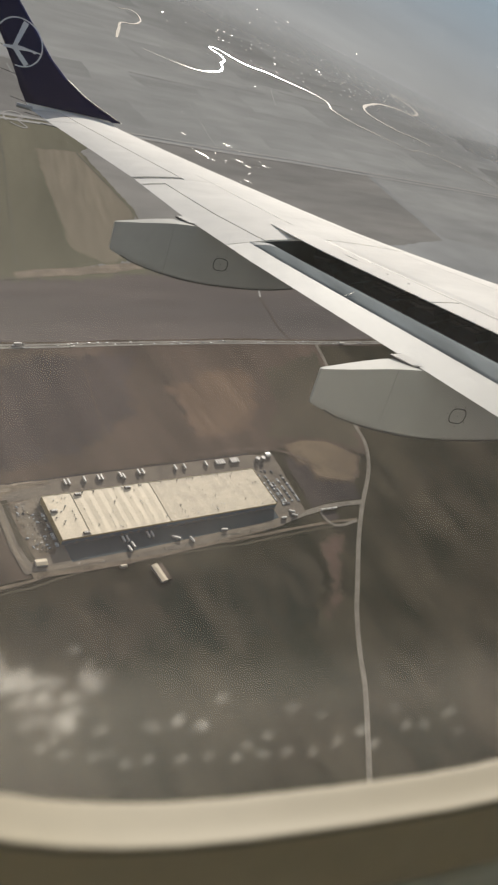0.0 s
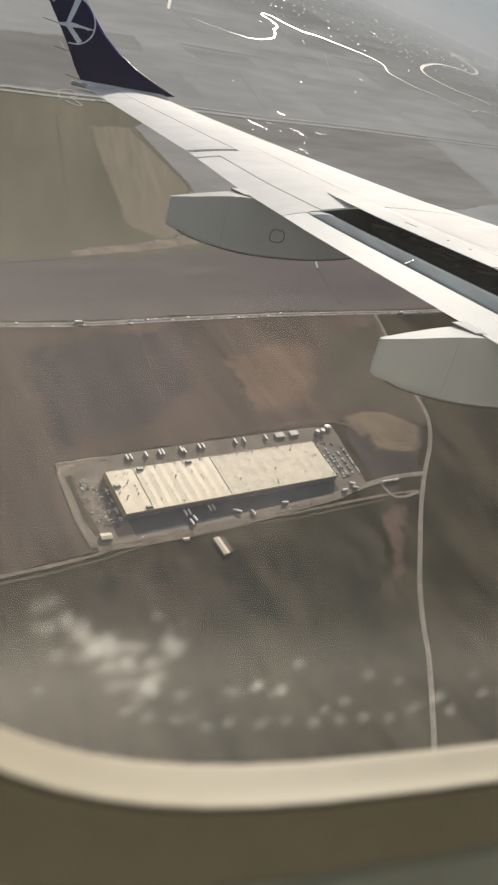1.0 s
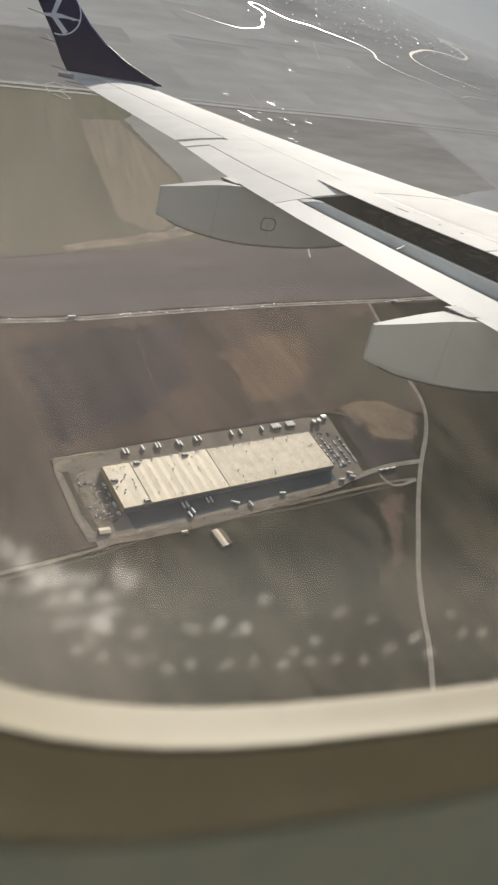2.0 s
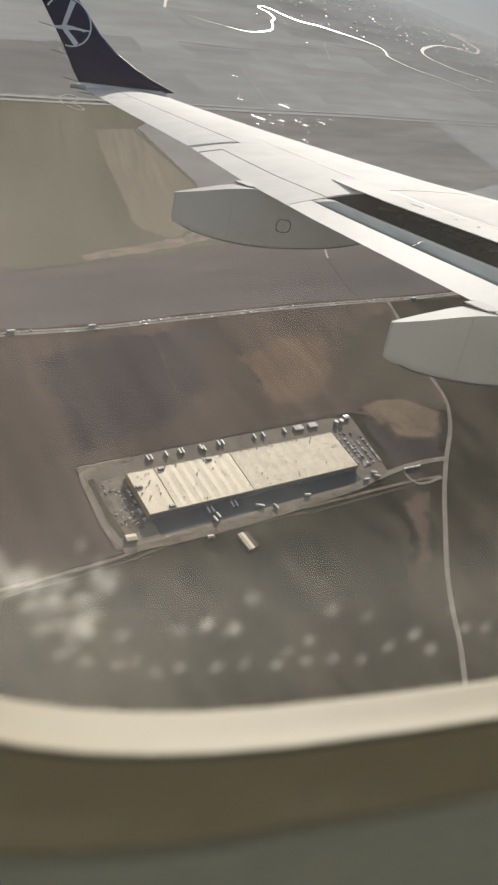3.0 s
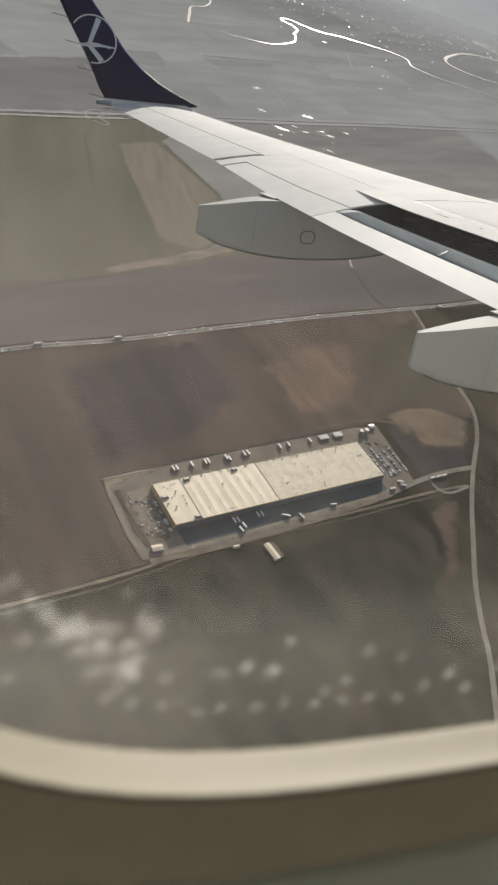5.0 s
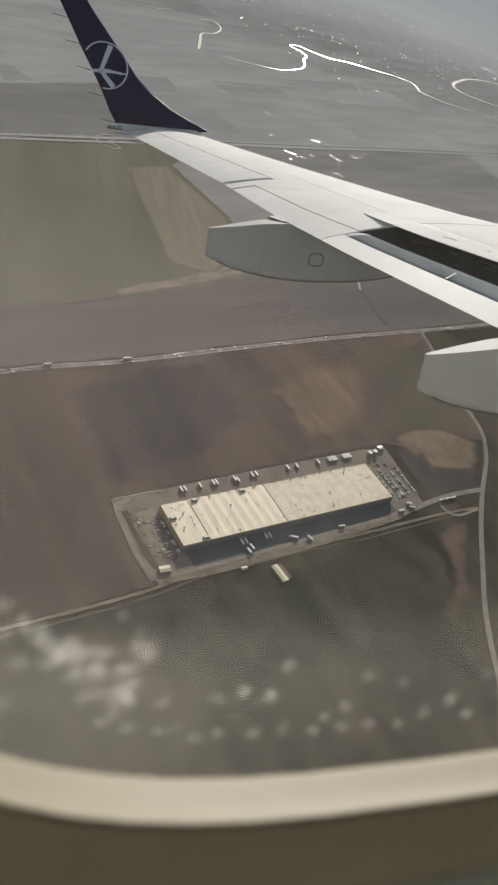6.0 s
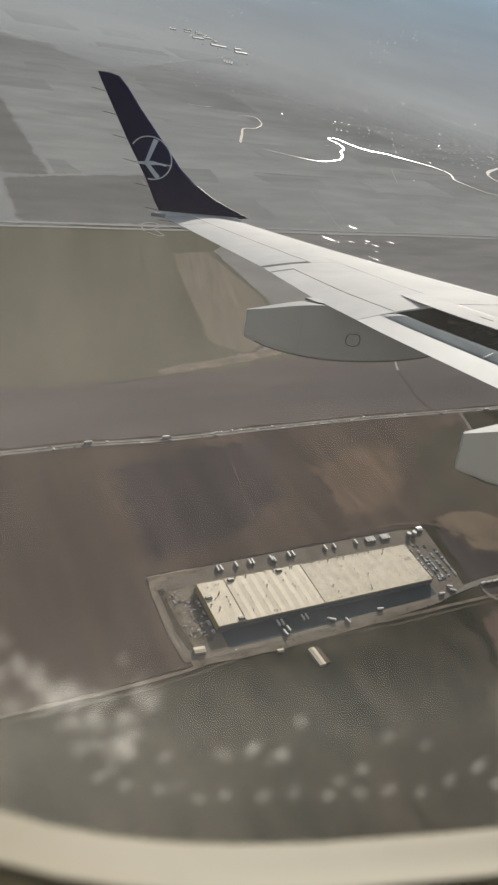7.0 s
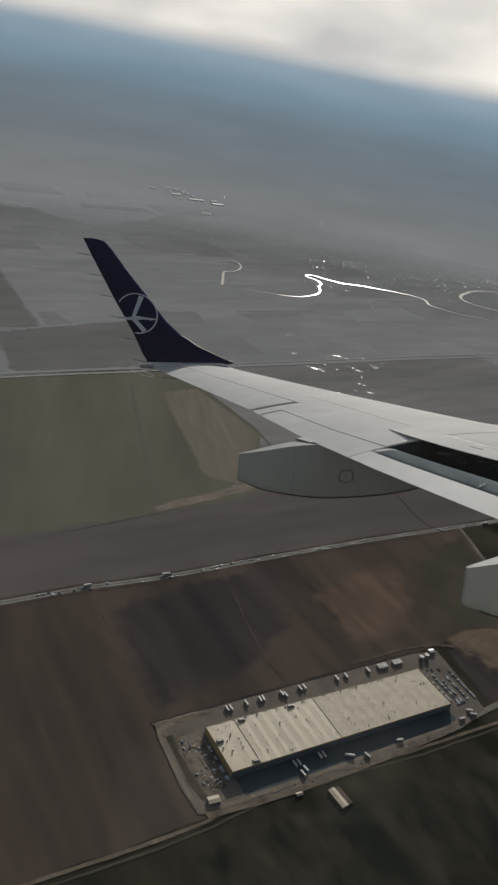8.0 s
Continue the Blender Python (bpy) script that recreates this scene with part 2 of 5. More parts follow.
SAND = material("bare_sandy_earth", (0.180, 0.138, 0.096), 0.9, 0.0, 0.0, 0.02, (0.120, 0.094, 0.070), 0.15, 0.1, shine=0.0)
# DUSK and MARSH carry the greying of distance haze in their colour.
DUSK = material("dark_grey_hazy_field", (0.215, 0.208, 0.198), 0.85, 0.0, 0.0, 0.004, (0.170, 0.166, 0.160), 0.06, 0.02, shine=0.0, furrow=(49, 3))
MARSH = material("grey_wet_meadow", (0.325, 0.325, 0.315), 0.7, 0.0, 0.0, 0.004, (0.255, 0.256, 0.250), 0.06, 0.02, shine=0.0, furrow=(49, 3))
ASPHALT = material("worn_asphalt", (0.2, 0.172, 0.14), 0.8, 0.0, 0.0, 0.03, (0.135, 0.118, 0.1), 0.12, 0.3, shine=0.0)
FAINT = material("trodden_earth", (0.145, 0.115, 0.092), 0.9, 0.0, 0.0, 0.06, (0.075, 0.060, 0.052), 0.15, 0.3, shine=0.0)
LEAF = material("bare_brown_thicket", (0.125, 0.106, 0.075), 0.9, 0.0, 0.4, 0.4, shine=0.0)
PALEROAD = material("pale_concrete_road", (0.385, 0.375, 0.355), 0.75, 0.0, 0.0, 0.05, (0.32, 0.31, 0.295), 0.1, 0.4, shine=0.0)
ROADTOP = material("pale_road_surface", (0.225, 0.203, 0.170), 0.75, 0.0, 0.0, 0.05, (0.155, 0.140, 0.118), 0.1, 0.4, shine=0.0)
# FARLANE has distance haze paled into its colour.
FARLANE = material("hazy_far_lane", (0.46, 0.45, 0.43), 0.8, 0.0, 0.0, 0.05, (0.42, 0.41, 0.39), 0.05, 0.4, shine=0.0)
YARDROAD = material("pale_yard_concrete", (0.235, 0.198, 0.155), 0.8, 0.0, 0.0, 0.05, (0.18, 0.152, 0.122), 0.1, 0.4, shine=0.0)
HIGHWAY = material("worn_highway_surface", (0.31, 0.295, 0.265), 0.75, 0.0, 0.0, 0.03, (0.20, 0.19, 0.17), 0.15, 0.4, shine=0.0)
DIRT = material("dirt_track", (0.20, 0.165, 0.125), 0.9, 0.0, 0.0, 0.05, (0.11, 0.09, 0.07), 0.2, 0.3, shine=0.0)
POND = material("shallow_flood_water", (0.05, 0.052, 0.05), 0.31, 0.0, 0.3, 0.02, shine=0.12)
WATER = material("still_water", (0.04, 0.045, 0.05), 0.22, 0.0, 0.3, 0.02)
WATER.node_tree.nodes["Principled BSDF"].inputs["Specular IOR Level"].default_value = 0.6
ROOF = material("cream_roof_membrane", (0.60, 0.505, 0.355), 0.6, 0.0, 0.16, 0.05, fine=0.08, fine_scale=0.5, stretch=(1, 1, 1))
ROOF_OLD = material("weathered_roof_membrane", (0.495, 0.415, 0.293), 0.65, 0.0, 0.18, 0.06, fine=0.1, fine_scale=0.6)
YELLOW = material("ochre_wall_cladding", (0.34, 0.265, 0.12), 0.6, 0.0, 0.12, 0.2)
BLUEWALL = material("slate_blue_cladding", (0.085, 0.125, 0.165), 0.55, 0.0, 0.15, 0.2)
WHITE = material("white_vehicle_paint", (0.55, 0.525, 0.485), 0.45, 0.0, 0.08, 0.8, per_object=0.12)
STEEL = material("galvanised_steel", (0.42, 0.42, 0.41), 0.4, 0.6, 0.2, 1.0, per_object=0.15)
DARKBOX = material("dark_machine_housing", (0.06, 0.06, 0.06), 0.6, 0.0, 0.2, 1.0, per_object=0.3)
PLANT = material("weathered_plant_housing", (0.19, 0.17, 0.14), 0.6, 0.0, 0.3, 0.8, per_object=0.2)
RUBBER = material("black_rubber", (0.02, 0.02, 0.02), 0.8, 0.0, 0.1, 3.0)
GLASS_DARK = material("dark_vehicle_glass", (0.02, 0.025, 0.03), 0.08, 0.0, 0.1, 3.0, coat=0.5)
FARROOF = material("dull_tin_roof", (0.46, 0.46, 0.45), 0.5, 0.0, 0.2, 0.1, per_object=0.3)
CARS = [material("car_paint_" + n, c, 0.3, 0.0, 0.05, 1.0, coat=0.5, per_object=0.15) for n, c in
        (("white", (0.7, 0.7, 0.68)), ("silver", (0.42, 0.43, 0.44)), ("black", (0.03, 0.03, 0.035)), ("grey", (0.12, 0.12, 0.125)), ("dark_blue", (0.03, 0.04, 0.08)))]


def fade_to_haze(mat, near=3000.0, far=4750.0):
    """Fades the land to clear, by its way from the middle of the place, imitating haze."""
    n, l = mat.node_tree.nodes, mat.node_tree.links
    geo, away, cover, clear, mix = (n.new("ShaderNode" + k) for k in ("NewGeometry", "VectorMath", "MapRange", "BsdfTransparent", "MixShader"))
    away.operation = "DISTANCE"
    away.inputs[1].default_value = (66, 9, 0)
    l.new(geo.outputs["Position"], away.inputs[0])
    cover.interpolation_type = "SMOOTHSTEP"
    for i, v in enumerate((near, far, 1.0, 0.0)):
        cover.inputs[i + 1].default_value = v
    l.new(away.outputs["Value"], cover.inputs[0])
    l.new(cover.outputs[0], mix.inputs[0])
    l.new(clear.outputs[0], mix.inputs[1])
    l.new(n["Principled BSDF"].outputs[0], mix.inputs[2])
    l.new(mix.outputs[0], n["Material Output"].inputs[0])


# Far soils go clear with distance; the backdrop showing through stands for haze.
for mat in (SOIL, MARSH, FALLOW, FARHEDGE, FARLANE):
    fade_to_haze(mat)


# ---- small builders ----
def part(name, bm, mat, parent=None, label="", smooth=False):
    bmesh.ops.recalc_face_normals(bm, faces=bm.faces)
    me = bpy.data.meshes.new(name)
    bm.to_mesh(me)
    bm.free()
    for m in (mat if isinstance(mat, list) else [mat]):
        me.materials.append(m)
    if smooth:
        for p in me.polygons:
            p.use_smooth = True
    ob = new(name, me)
    if parent:
        ob.parent = parent
    if label:
        ob["label"] = label
    return ob


def thing(name, m, label, category, group="", kind=""):
    e = new(name)
    e.empty_display_size = 0.2
    e.matrix_world = m
    return tagged(e, label, category, group, kind)


def box(bm, x0, x1, y0, y1, z0, z1, taper=0.0, mat=0):
    v = [bm.verts.new(p) for p in ((x0, y0, z0), (x1, y0, z0), (x1, y1, z0), (x0, y1, z0),
                                   (x0 + taper, y0 + taper, z1), (x1 - taper, y0 + taper, z1), (x1 - taper, y1 - taper, z1), (x0 + taper, y1 - taper, z1))]
    for q in ((3, 2, 1, 0), (4, 5, 6, 7), (0, 1, 5, 4), (1, 2, 6, 5), (2, 3, 7, 6), (3, 0, 4, 7)):
        bm.faces.new([v[i] for i in q]).material_index = mat
    return bm


def loft(rings, closed=True, caps=True):
    """A skin through rings of equal length."""
    bm = bmesh.new()
    vs = [[bm.verts.new(p) for p in r] for r in rings]
    n = len(rings[0])
    for a, b in zip(vs, vs[1:]):
        for i in range(n if closed else n - 1):
            bm.faces.new((a[i], a[(i + 1) % n], b[(i + 1) % n], b[i]))
    if caps:
        bm.faces.new(vs[0])
        bm.faces.new(vs[-1])
    return bm


def rod(a, b, r, sides=6):
    a, b = Vector(a), Vector(b)
    q = (b - a).to_track_quat("Z", "Y")
    ring = [q @ Vector((math.cos(k / sides * math.tau) * r, math.sin(k / sides * math.tau) * r, 0)) for k in range(sides)]
    return loft([[a + p for p in ring], [b + p for p in ring]])


# ---- the wing, in aircraft axes: out to the left, forward, up ----
ST_X = (0.1, 4.05, 5.0, 6.8, 8.01, 9.21, 11.46, 12.2)
ST_Y = (5.41, 4.12, 3.82, 3.24, 2.90, 2.62, 1.75, 1.48)
ST_Z = (-1.71, -1.52, -1.47, -1.38, -1.31, -1.21, -0.99, -0.90)


def A(out, fwd, up):
    return Vector((-out, fwd, up))


def chord(x):
    return 1.35 + 0.27 * (12 - x)


def twist(x):
    return radians(8 - 1.6 * (x - 5)) if x > 3 else radians(11.2)


def camber(s, top):
    k = 0.077 if top else -0.045
    return k * (1 - ((s - 0.6) / 0.6) ** 2) if s < 0.6 else k * math.sqrt(max(0.0, 1 - ((s - 0.6) / 0.4) ** 2))


def surface(x, s, top=True, lift=0.0):
    """The wing's skin at the span station x and the share s of the chord from the trailing edge."""
    y, z, c, i = float(np.interp(x, ST_X, ST_Y)), float(np.interp(x, ST_X, ST_Z)), chord(x), twist(x)
    flat = 0.011 * min(1.3, max(0.0, (8.2 - x) / 2)) * min(1.0, max(0.0, (s - 0.42) / 0.2)) if top else 0.0
    return A(x, y + s * c * math.cos(i), z + s * c * math.sin(i) + (camber(s, top) - flat * (1 - s) / 0.4) * c + lift)


def wing_piece(x0, x1, s0, s1, nx=24, ns=10, top_lift=0.0, thick=None):
    """A closed piece of wing between two stations and two chord lines; s0, s1 are functions of x."""
    rings = []
    for k in range(nx + 1):
        x = x0 + (x1 - x0) * k / nx
        a, b = s0(x), s1(x)
        ss = [a + (b - a) * (1 - math.cos(math.pi * j / ns)) / 2 for j in range(ns + 1)]
        up = [surface(x, s, True, top_lift) for s in ss]
        if thick is None:
            dn = [surface(x, s, False) for s in reversed(ss)]
        else:
            dn = [surface(x, s, True, top_lift - thick) for s in reversed(ss)]
        if b > 0.999:
            dn = dn[1:]
        if a < 0.001 and thick is None:
            dn = dn[:-1]
        rings.append(up + dn)
    return loft(rings)


def line(*pts):
    xs, ys = [p[0] for p in pts], [p[1] for p in pts]
    return lambda x: float(np.interp(x, xs, ys))


wing = thing("aircraft_wing", AIR, "pale grey swept airliner wing with raised spoilers", "aircraft wing")
COVE = 7.24              # where the outer flap's cove ends
split = line((0.1, 0.345), (5.1, 0.355), (6.7, 0.376), (7.25, 0.392), (7.29, 0.155), (8.95, 0.125), (8.96, 0.275), (9.14, 0.27), (11.5, 0.24))
front = line((0.1, 0.86), (11.5, 0.86))
ob = part("wing_box", wing_piece(0.16, COVE, split, front, 24, 10), PALE_PAINT, wing, smooth=False)
mid = line((7.2, 0.392), (8.1, 0.418), (9.5, 0.422))
part("wing_box", wing_piece(COVE + 0.02, 8.97, line((7.2, 0.157), (8.97, 0.128)), lambda x: mid(x) - 0.0025, 14, 8), PALE_PAINT, wing)
part("wing_box", wing_piece(COVE + 0.02, 8.97, lambda x: mid(x) + 0.0025, front, 14, 8), PALE_PAINT, wing)
ob = part("wing_box", wing_piece(8.972, 9.13, lambda x: 0.0, front, 4, 12), PALE_PAINT, wing)
ob = part("wing_box", wing_piece(9.132, 11.44, line((9.1, 0.275), (11.5, 0.245)), front, 14, 10), PALE_PAINT, wing)
part("slat", wing_piece(0.16, 5.9, lambda x: front(x) + 0.004, lambda x: 1.0, 16, 10), GREY_PAINT, wing)
part("slat", wing_piece(5.92, 9.0, lambda x: front(x) + 0.004, lambda x: 1.0, 12, 10), GREY_PAINT, wing)
part("slat", wing_piece(9.02, 11.44, lambda x: front(x) + 0.004, lambda x: 1.0, 12, 10), GREY_PAINT, wing)
part("aileron", wing_piece(9.20, 10.98, lambda x: 0.0, line((9.1, 0.266), (11.5, 0.236)), 12, 8), PALE_PAINT, wing)
part("tip_panel", wing_piece(10.985, 11.42, lambda x: 0.0, line((9.1, 0.266), (11.5, 0.236)), 4, 8), TIP_PAINT, wing, "duller grey panel at the wing tip")


def flap_ring(x):
    """The flap's section: skin behind, then a rounded nose that dips into the cove."""
    c = chord(x)
    tops = [surface(x, s) for s in (0.0, 0.088)]
    nose = []
    for s, d in ((0.108, 0.0008), (0.132, 0.0028), (0.158, 0.007), (0.182, 0.014), (0.202, 0.025), (0.214, 0.040), (0.219, 0.060)):
        nose.append(surface(x, s) - Vector((0, 0, d * c)))
    low = [surface(x, s, False) - Vector((0, 0, 0.01 * c)) for s in (0.19, 0.14, 0.08)]
    return tops, nose, low


def flap(x0, x1, dark_end, n=14):
    xs = [x0 + (x1 - x0) * k / n for k in range(n + 1)]
    r = [flap_ring(x) for x in xs]
    skin = part("flap", loft([a + [a[-1] - Vector((0, 0, 0.03))] + [c[-1] + Vector((0, 0, 0.0))] for a, b, c in r]), FLAP_PAINT, wing)
    # Shade is put into the nose's colour as far as dark_end; the end stays pale.
    for name, a0, a1, mat, label in (("flap_nose", x0, dark_end, NOSE_SHADE, "flap nose with the wing's shade in its slate colour"), ("nose_cap", dark_end + 0.002, x1, GREY_PAINT, "pale end of the flap nose, beyond the painted shade")):
        q = [flap_ring(a0 + (a1 - a0) * k / n) for k in range(n + 1)]
        part(name, loft([[a[-1] - Vector((0, 0, 0.001))] + b + c for a, b, c in q], True, False), mat, skin, label, smooth=True)
    return skin


flap(0.16, COVE, 7.17, 18)
ob = part("flap", wing_piece(COVE + 0.01, 8.93, lambda x: 0.0, line((7.2, 0.149), (8.97, 0.119)), 14, 8), PALE_PAINT, wing)


# Dark sheets added under the skin so light doesn't fill the panel gaps.
part("wing_core", wing_piece(0.3, COVE - 0.04, lambda x: 0.37, lambda x: 0.95, 16, 8, -0.035, 0.03), CAVITY_SHADE, wing, "dark underlay added to keep the panel gaps dark")
part("wing_core", wing_piece(COVE + 0.06, 11.4, lambda x: 0.05, lambda x: 0.95, 16, 10, -0.022, 0.012), CAVITY_SHADE, wing, "dark underlay added to keep the panel gaps dark")


# spoilers, hinged at the split line and a little raised; the last one tapers to a point over the outer skin
def spoiler(x0, x1, angle):
    rings = []
    n = 14
    for k in range(n + 1):
        x = x0 + (x1 - x0) * k / n
        out = max(0.0, (x - COVE) / (7.70 - COVE))            # how far past the cove, over the fixed skin
        h = (split(x) if x < COVE else mid(x)) - 0.0012
        end = 0.262 + 0.040 * out
        hinge = surface(x, h, True, 0.002)
        t = radians(angle) * (1 - 0.93 * out)
        up, dn = [], []
        for j in range(6):
            s = h + (end - h) * j / 5
            p = surface(x, s) - surface(x, h)
            p = Vector((p.x, p.y * math.cos(t) + p.z * math.sin(t), -p.y * math.sin(t) + p.z * math.cos(t)))
            up.append(hinge + p + Vector((0, 0, 0.004)))
            dn.append(hinge + p - Vector((0, 0, 0.002 + (0.018 if x < COVE else 0.0) * (1 - j / 5))))
        rings.append(up + dn[::-1])
    return part("spoiler", loft(rings), PALE_PAINT, wing, "slightly raised grey spoiler panel")


spoiler(5.62, 7.70, 5.5)
spoiler(3.42, 5.60, 5.5)
spoiler(0.2, 3.40, 5.5)
for x in (7.12, 6.28, 6.05, 4.9, 4.3):
    p = surface(x, 0.330, True, 0.006)
    part("fastener", rod(p, p + Vector((0, 0, 0.012)), 0.018, 10), SEAL, wing)
q0, q1 = surface(6.77, 0.330, True, 0.014), surface(6.63, 0.330, True, 0.014)
part("drain_slot", rod(q0, q1, 0.009, 6), SEAL, wing, "thin dark drain slot")

# the cove under the spoilers: a back wall painted shade-dark, with ribs and actuator rods
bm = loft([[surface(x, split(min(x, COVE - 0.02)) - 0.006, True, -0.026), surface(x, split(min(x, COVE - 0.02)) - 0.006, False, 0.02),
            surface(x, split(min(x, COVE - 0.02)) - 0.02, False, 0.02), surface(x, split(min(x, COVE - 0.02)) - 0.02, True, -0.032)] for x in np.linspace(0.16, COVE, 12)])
part("cove_wall", bm, CAVITY_SHADE, wing, "cove wall behind the flap, shade put into its colour")
# Added dark sheet that hides the pale box end and stands for shade.
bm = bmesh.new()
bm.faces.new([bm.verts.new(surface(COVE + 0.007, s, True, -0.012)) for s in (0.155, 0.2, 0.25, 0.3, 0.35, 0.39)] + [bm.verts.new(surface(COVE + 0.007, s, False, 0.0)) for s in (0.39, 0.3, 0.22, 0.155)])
part("end_plate", bm, CAVITY_SHADE, wing, "dark sheet standing for shade at the cove's end")
part("cove_floor", loft([[surface(x, 0.36, False, 0.03), surface(x, 0.10, False, 0.0), surface(x, 0.10, False, -0.008), surface(x, 0.36, False, 0.022)] for x in np.linspace(0.16, COVE, 12)]), CAVITY_SHADE, wing, "dark floor of the cove")


def seam(x0, x1, s0, width=0.011, n=16, lift=0.003):
    """A thin dark joint that lies on the upper skin; s0 is the share of the chord, as a function of x."""
    bm = bmesh.new()
    rows = []
    for k in range(n + 1):
        x = x0 + (x1 - x0) * k / n
        h = width / chord(x) / 2
        rows.append([bm.verts.new(surface(x, s0(x) + d, True, lift)) for d in (-h, h)])
    for (a, b), (c, d) in zip(rows, rows[1:]):
        bm.faces.new((a, c, d, b))
    return part("seam", bm, SEAL, wing, "thin dark skin joint")


seam(0.2, COVE, lambda x: split(x) + 0.006, 0.012)
seam(COVE, 9.36, lambda x: mid(x), 0.007)
seam(0.2, 11.2, lambda x: 0.70, 0.008, 30)
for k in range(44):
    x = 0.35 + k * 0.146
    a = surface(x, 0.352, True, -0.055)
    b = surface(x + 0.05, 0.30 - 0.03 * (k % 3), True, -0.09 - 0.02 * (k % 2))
    part("bracket", rod(a, b, 0.010 + 0.004 * (k % 3 == 0), 5), CAVITY_SHADE, wing)
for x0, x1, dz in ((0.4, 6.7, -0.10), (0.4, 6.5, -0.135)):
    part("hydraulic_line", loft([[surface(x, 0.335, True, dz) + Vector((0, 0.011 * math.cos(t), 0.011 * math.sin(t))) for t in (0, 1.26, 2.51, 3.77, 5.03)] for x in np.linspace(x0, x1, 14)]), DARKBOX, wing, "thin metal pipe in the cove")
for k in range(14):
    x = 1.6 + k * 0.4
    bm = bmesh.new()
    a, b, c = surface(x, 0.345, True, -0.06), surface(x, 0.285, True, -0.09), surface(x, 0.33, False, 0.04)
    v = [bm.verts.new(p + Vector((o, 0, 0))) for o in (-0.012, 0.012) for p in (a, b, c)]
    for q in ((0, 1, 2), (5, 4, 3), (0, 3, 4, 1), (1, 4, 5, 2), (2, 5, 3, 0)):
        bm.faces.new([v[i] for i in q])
    part("rib", bm, CAVITY_SHADE, wing)
    if k % 3 == 1:
        part("actuator", rod(surface(x + 0.1, 0.345, True, -0.10), surface(x + 0.16, 0.275, True, -0.07), 0.016), DARKBOX, wing, "slim metal actuator rod")


part("flap_strut", rod(surface(5.96, 0.092, True, 0.004), surface(5.99, 0.130, True, 0.010), 0.003), STEEL, wing, "thin pale strut over the flap nose")


# flap track fairings: keel-shaped bodies under the trailing edge
def fairing(dx, dy, dz, s):
    rows = ((2.18, -1.485, -1.74, 0.012), (2.19, -1.48, -1.765, 0.018), (2.40, -1.435, -1.845, 0.06), (2.75, -1.36, -1.905, 0.105), (3.1, -1.325, -1.925, 0.135),
            (3.5, -1.33, -1.905, 0.14), (3.9, -1.30, -1.86, 0.135), (4.3, -1.28, -1.77, 0.12), (4.75, -1.25, -1.60, 0.08), (5.1, -1.22, -1.42, 0.02))
    fine = []
    for k in range(len(rows) - 1):
        r0, r1, r2, r3 = rows[max(k - 1, 0)], rows[k], rows[k + 1], rows[min(k + 2, len(rows) - 1)]
        for t in (0, 0.25, 0.5, 0.75):
            fine.append(tuple(0.5 * (2 * b1 + (c1 - a1) * t + (2 * a1 - 5 * b1 + 4 * c1 - d1) * t * t + (3 * b1 - a1 - 3 * c1 + d1) * t ** 3) for a1, b1, c1, d1 in zip(r0, r1, r2, r3)) if k > 1 else tuple(b1 + (c1 - b1) * t for b1, c1 in zip(r1, r2)))
    rows = fine + [rows[-1]]
    rings = []
    for y, zt, zb, w in rows:
        y = 2.18 + (y - 2.18) * s
        m = zt - zb
        ring = []
        for px, pz in ((-1, 0.0), (-1.0, 0.5), (-0.98, 0.8), (-0.88, 0.94), (-0.6, 0.99), (0, 1), (0.6, 0.99), (0.88, 0.94), (0.98, 0.8), (1, 0.5), (1, 0.0)):
            ring.append(A(7.87 + dx + px * w, y + dy, zt + dz - pz * m))
        rings.append(ring)
    body = part("fairing", loft(rings), FAIRING_PAINT, wing, "grey flap track fairing", smooth=True)
    body.data.set_sharp_from_angle(angle=radians(38))
    edge = [A(7.87 + dx - 0.80 * w - 0.003, 2.18 + (y - 2.18) * s + dy, zb + dz + 0.03 * (zt - zb)) for y, zt, zb, w in rows[6:32]]
    q = [[p + Vector((0, 0, r)) for r in (0.006, -0.006)] + [p + Vector((0.006, 0, 0))] for p in edge]
    part("keel_seal", loft(q), SEAL, body, "dark seal along the lower edge")
    # a joint across the inboard side, where the tail cone begins
    for jy in (2.78,):
        y_, zt, zb, w = min(rows, key=lambda r: abs(r[0] - jy))
        bm = bmesh.new()
        pts = [A(7.87 + dx + px * w - 0.002, 2.18 + (y_ - 2.18) * s + dy, zt + dz - pz * (zt - zb)) for px, pz in ((-1, 0.02), (-1.0, 0.5), (-0.98, 0.8), (-0.88, 0.94))]
        vs = [(bm.verts.new(p + Vector((0, -0.0035, 0))), bm.verts.new(p + Vector((0, 0.0035, 0)))) for p in pts]
        for (a, b), (c, d) in zip(vs, vs[1:]):
            bm.faces.new((a, b, d, c))
        part("panel_joint", bm, JOINT, body)
    # an inspection hatch, outlined on the inboard side
    hatch = bmesh.new()
    cy, cz, r = 3.33 * 1.0 + dy + (0.15 if dx else 0), -1.66 + dz, 0.062
    n = 24
    vs = []
    for k in range(n):
        t = k / n * math.tau
        for rr in (r, r - 0.007):
            yy, zz = rr * math.copysign(abs(math.cos(t)) ** 0.7, math.cos(t)), rr * math.copysign(abs(math.sin(t)) ** 0.7, math.sin(t))
            vs.append(hatch.verts.new(A(7.87 + dx - 0.1415, cy + 1.35 * yy, cz + 1.1 * zz)))
    for k in range(n):
        hatch.faces.new((vs[2 * k], vs[(2 * k + 2) % (2 * n)], vs[(2 * k + 3) % (2 * n)], vs[2 * k + 1]))
    for k in range(7):
        t = k / 7 * math.tau + 0.3
        rr = r * (1.32 if k else 0.0)
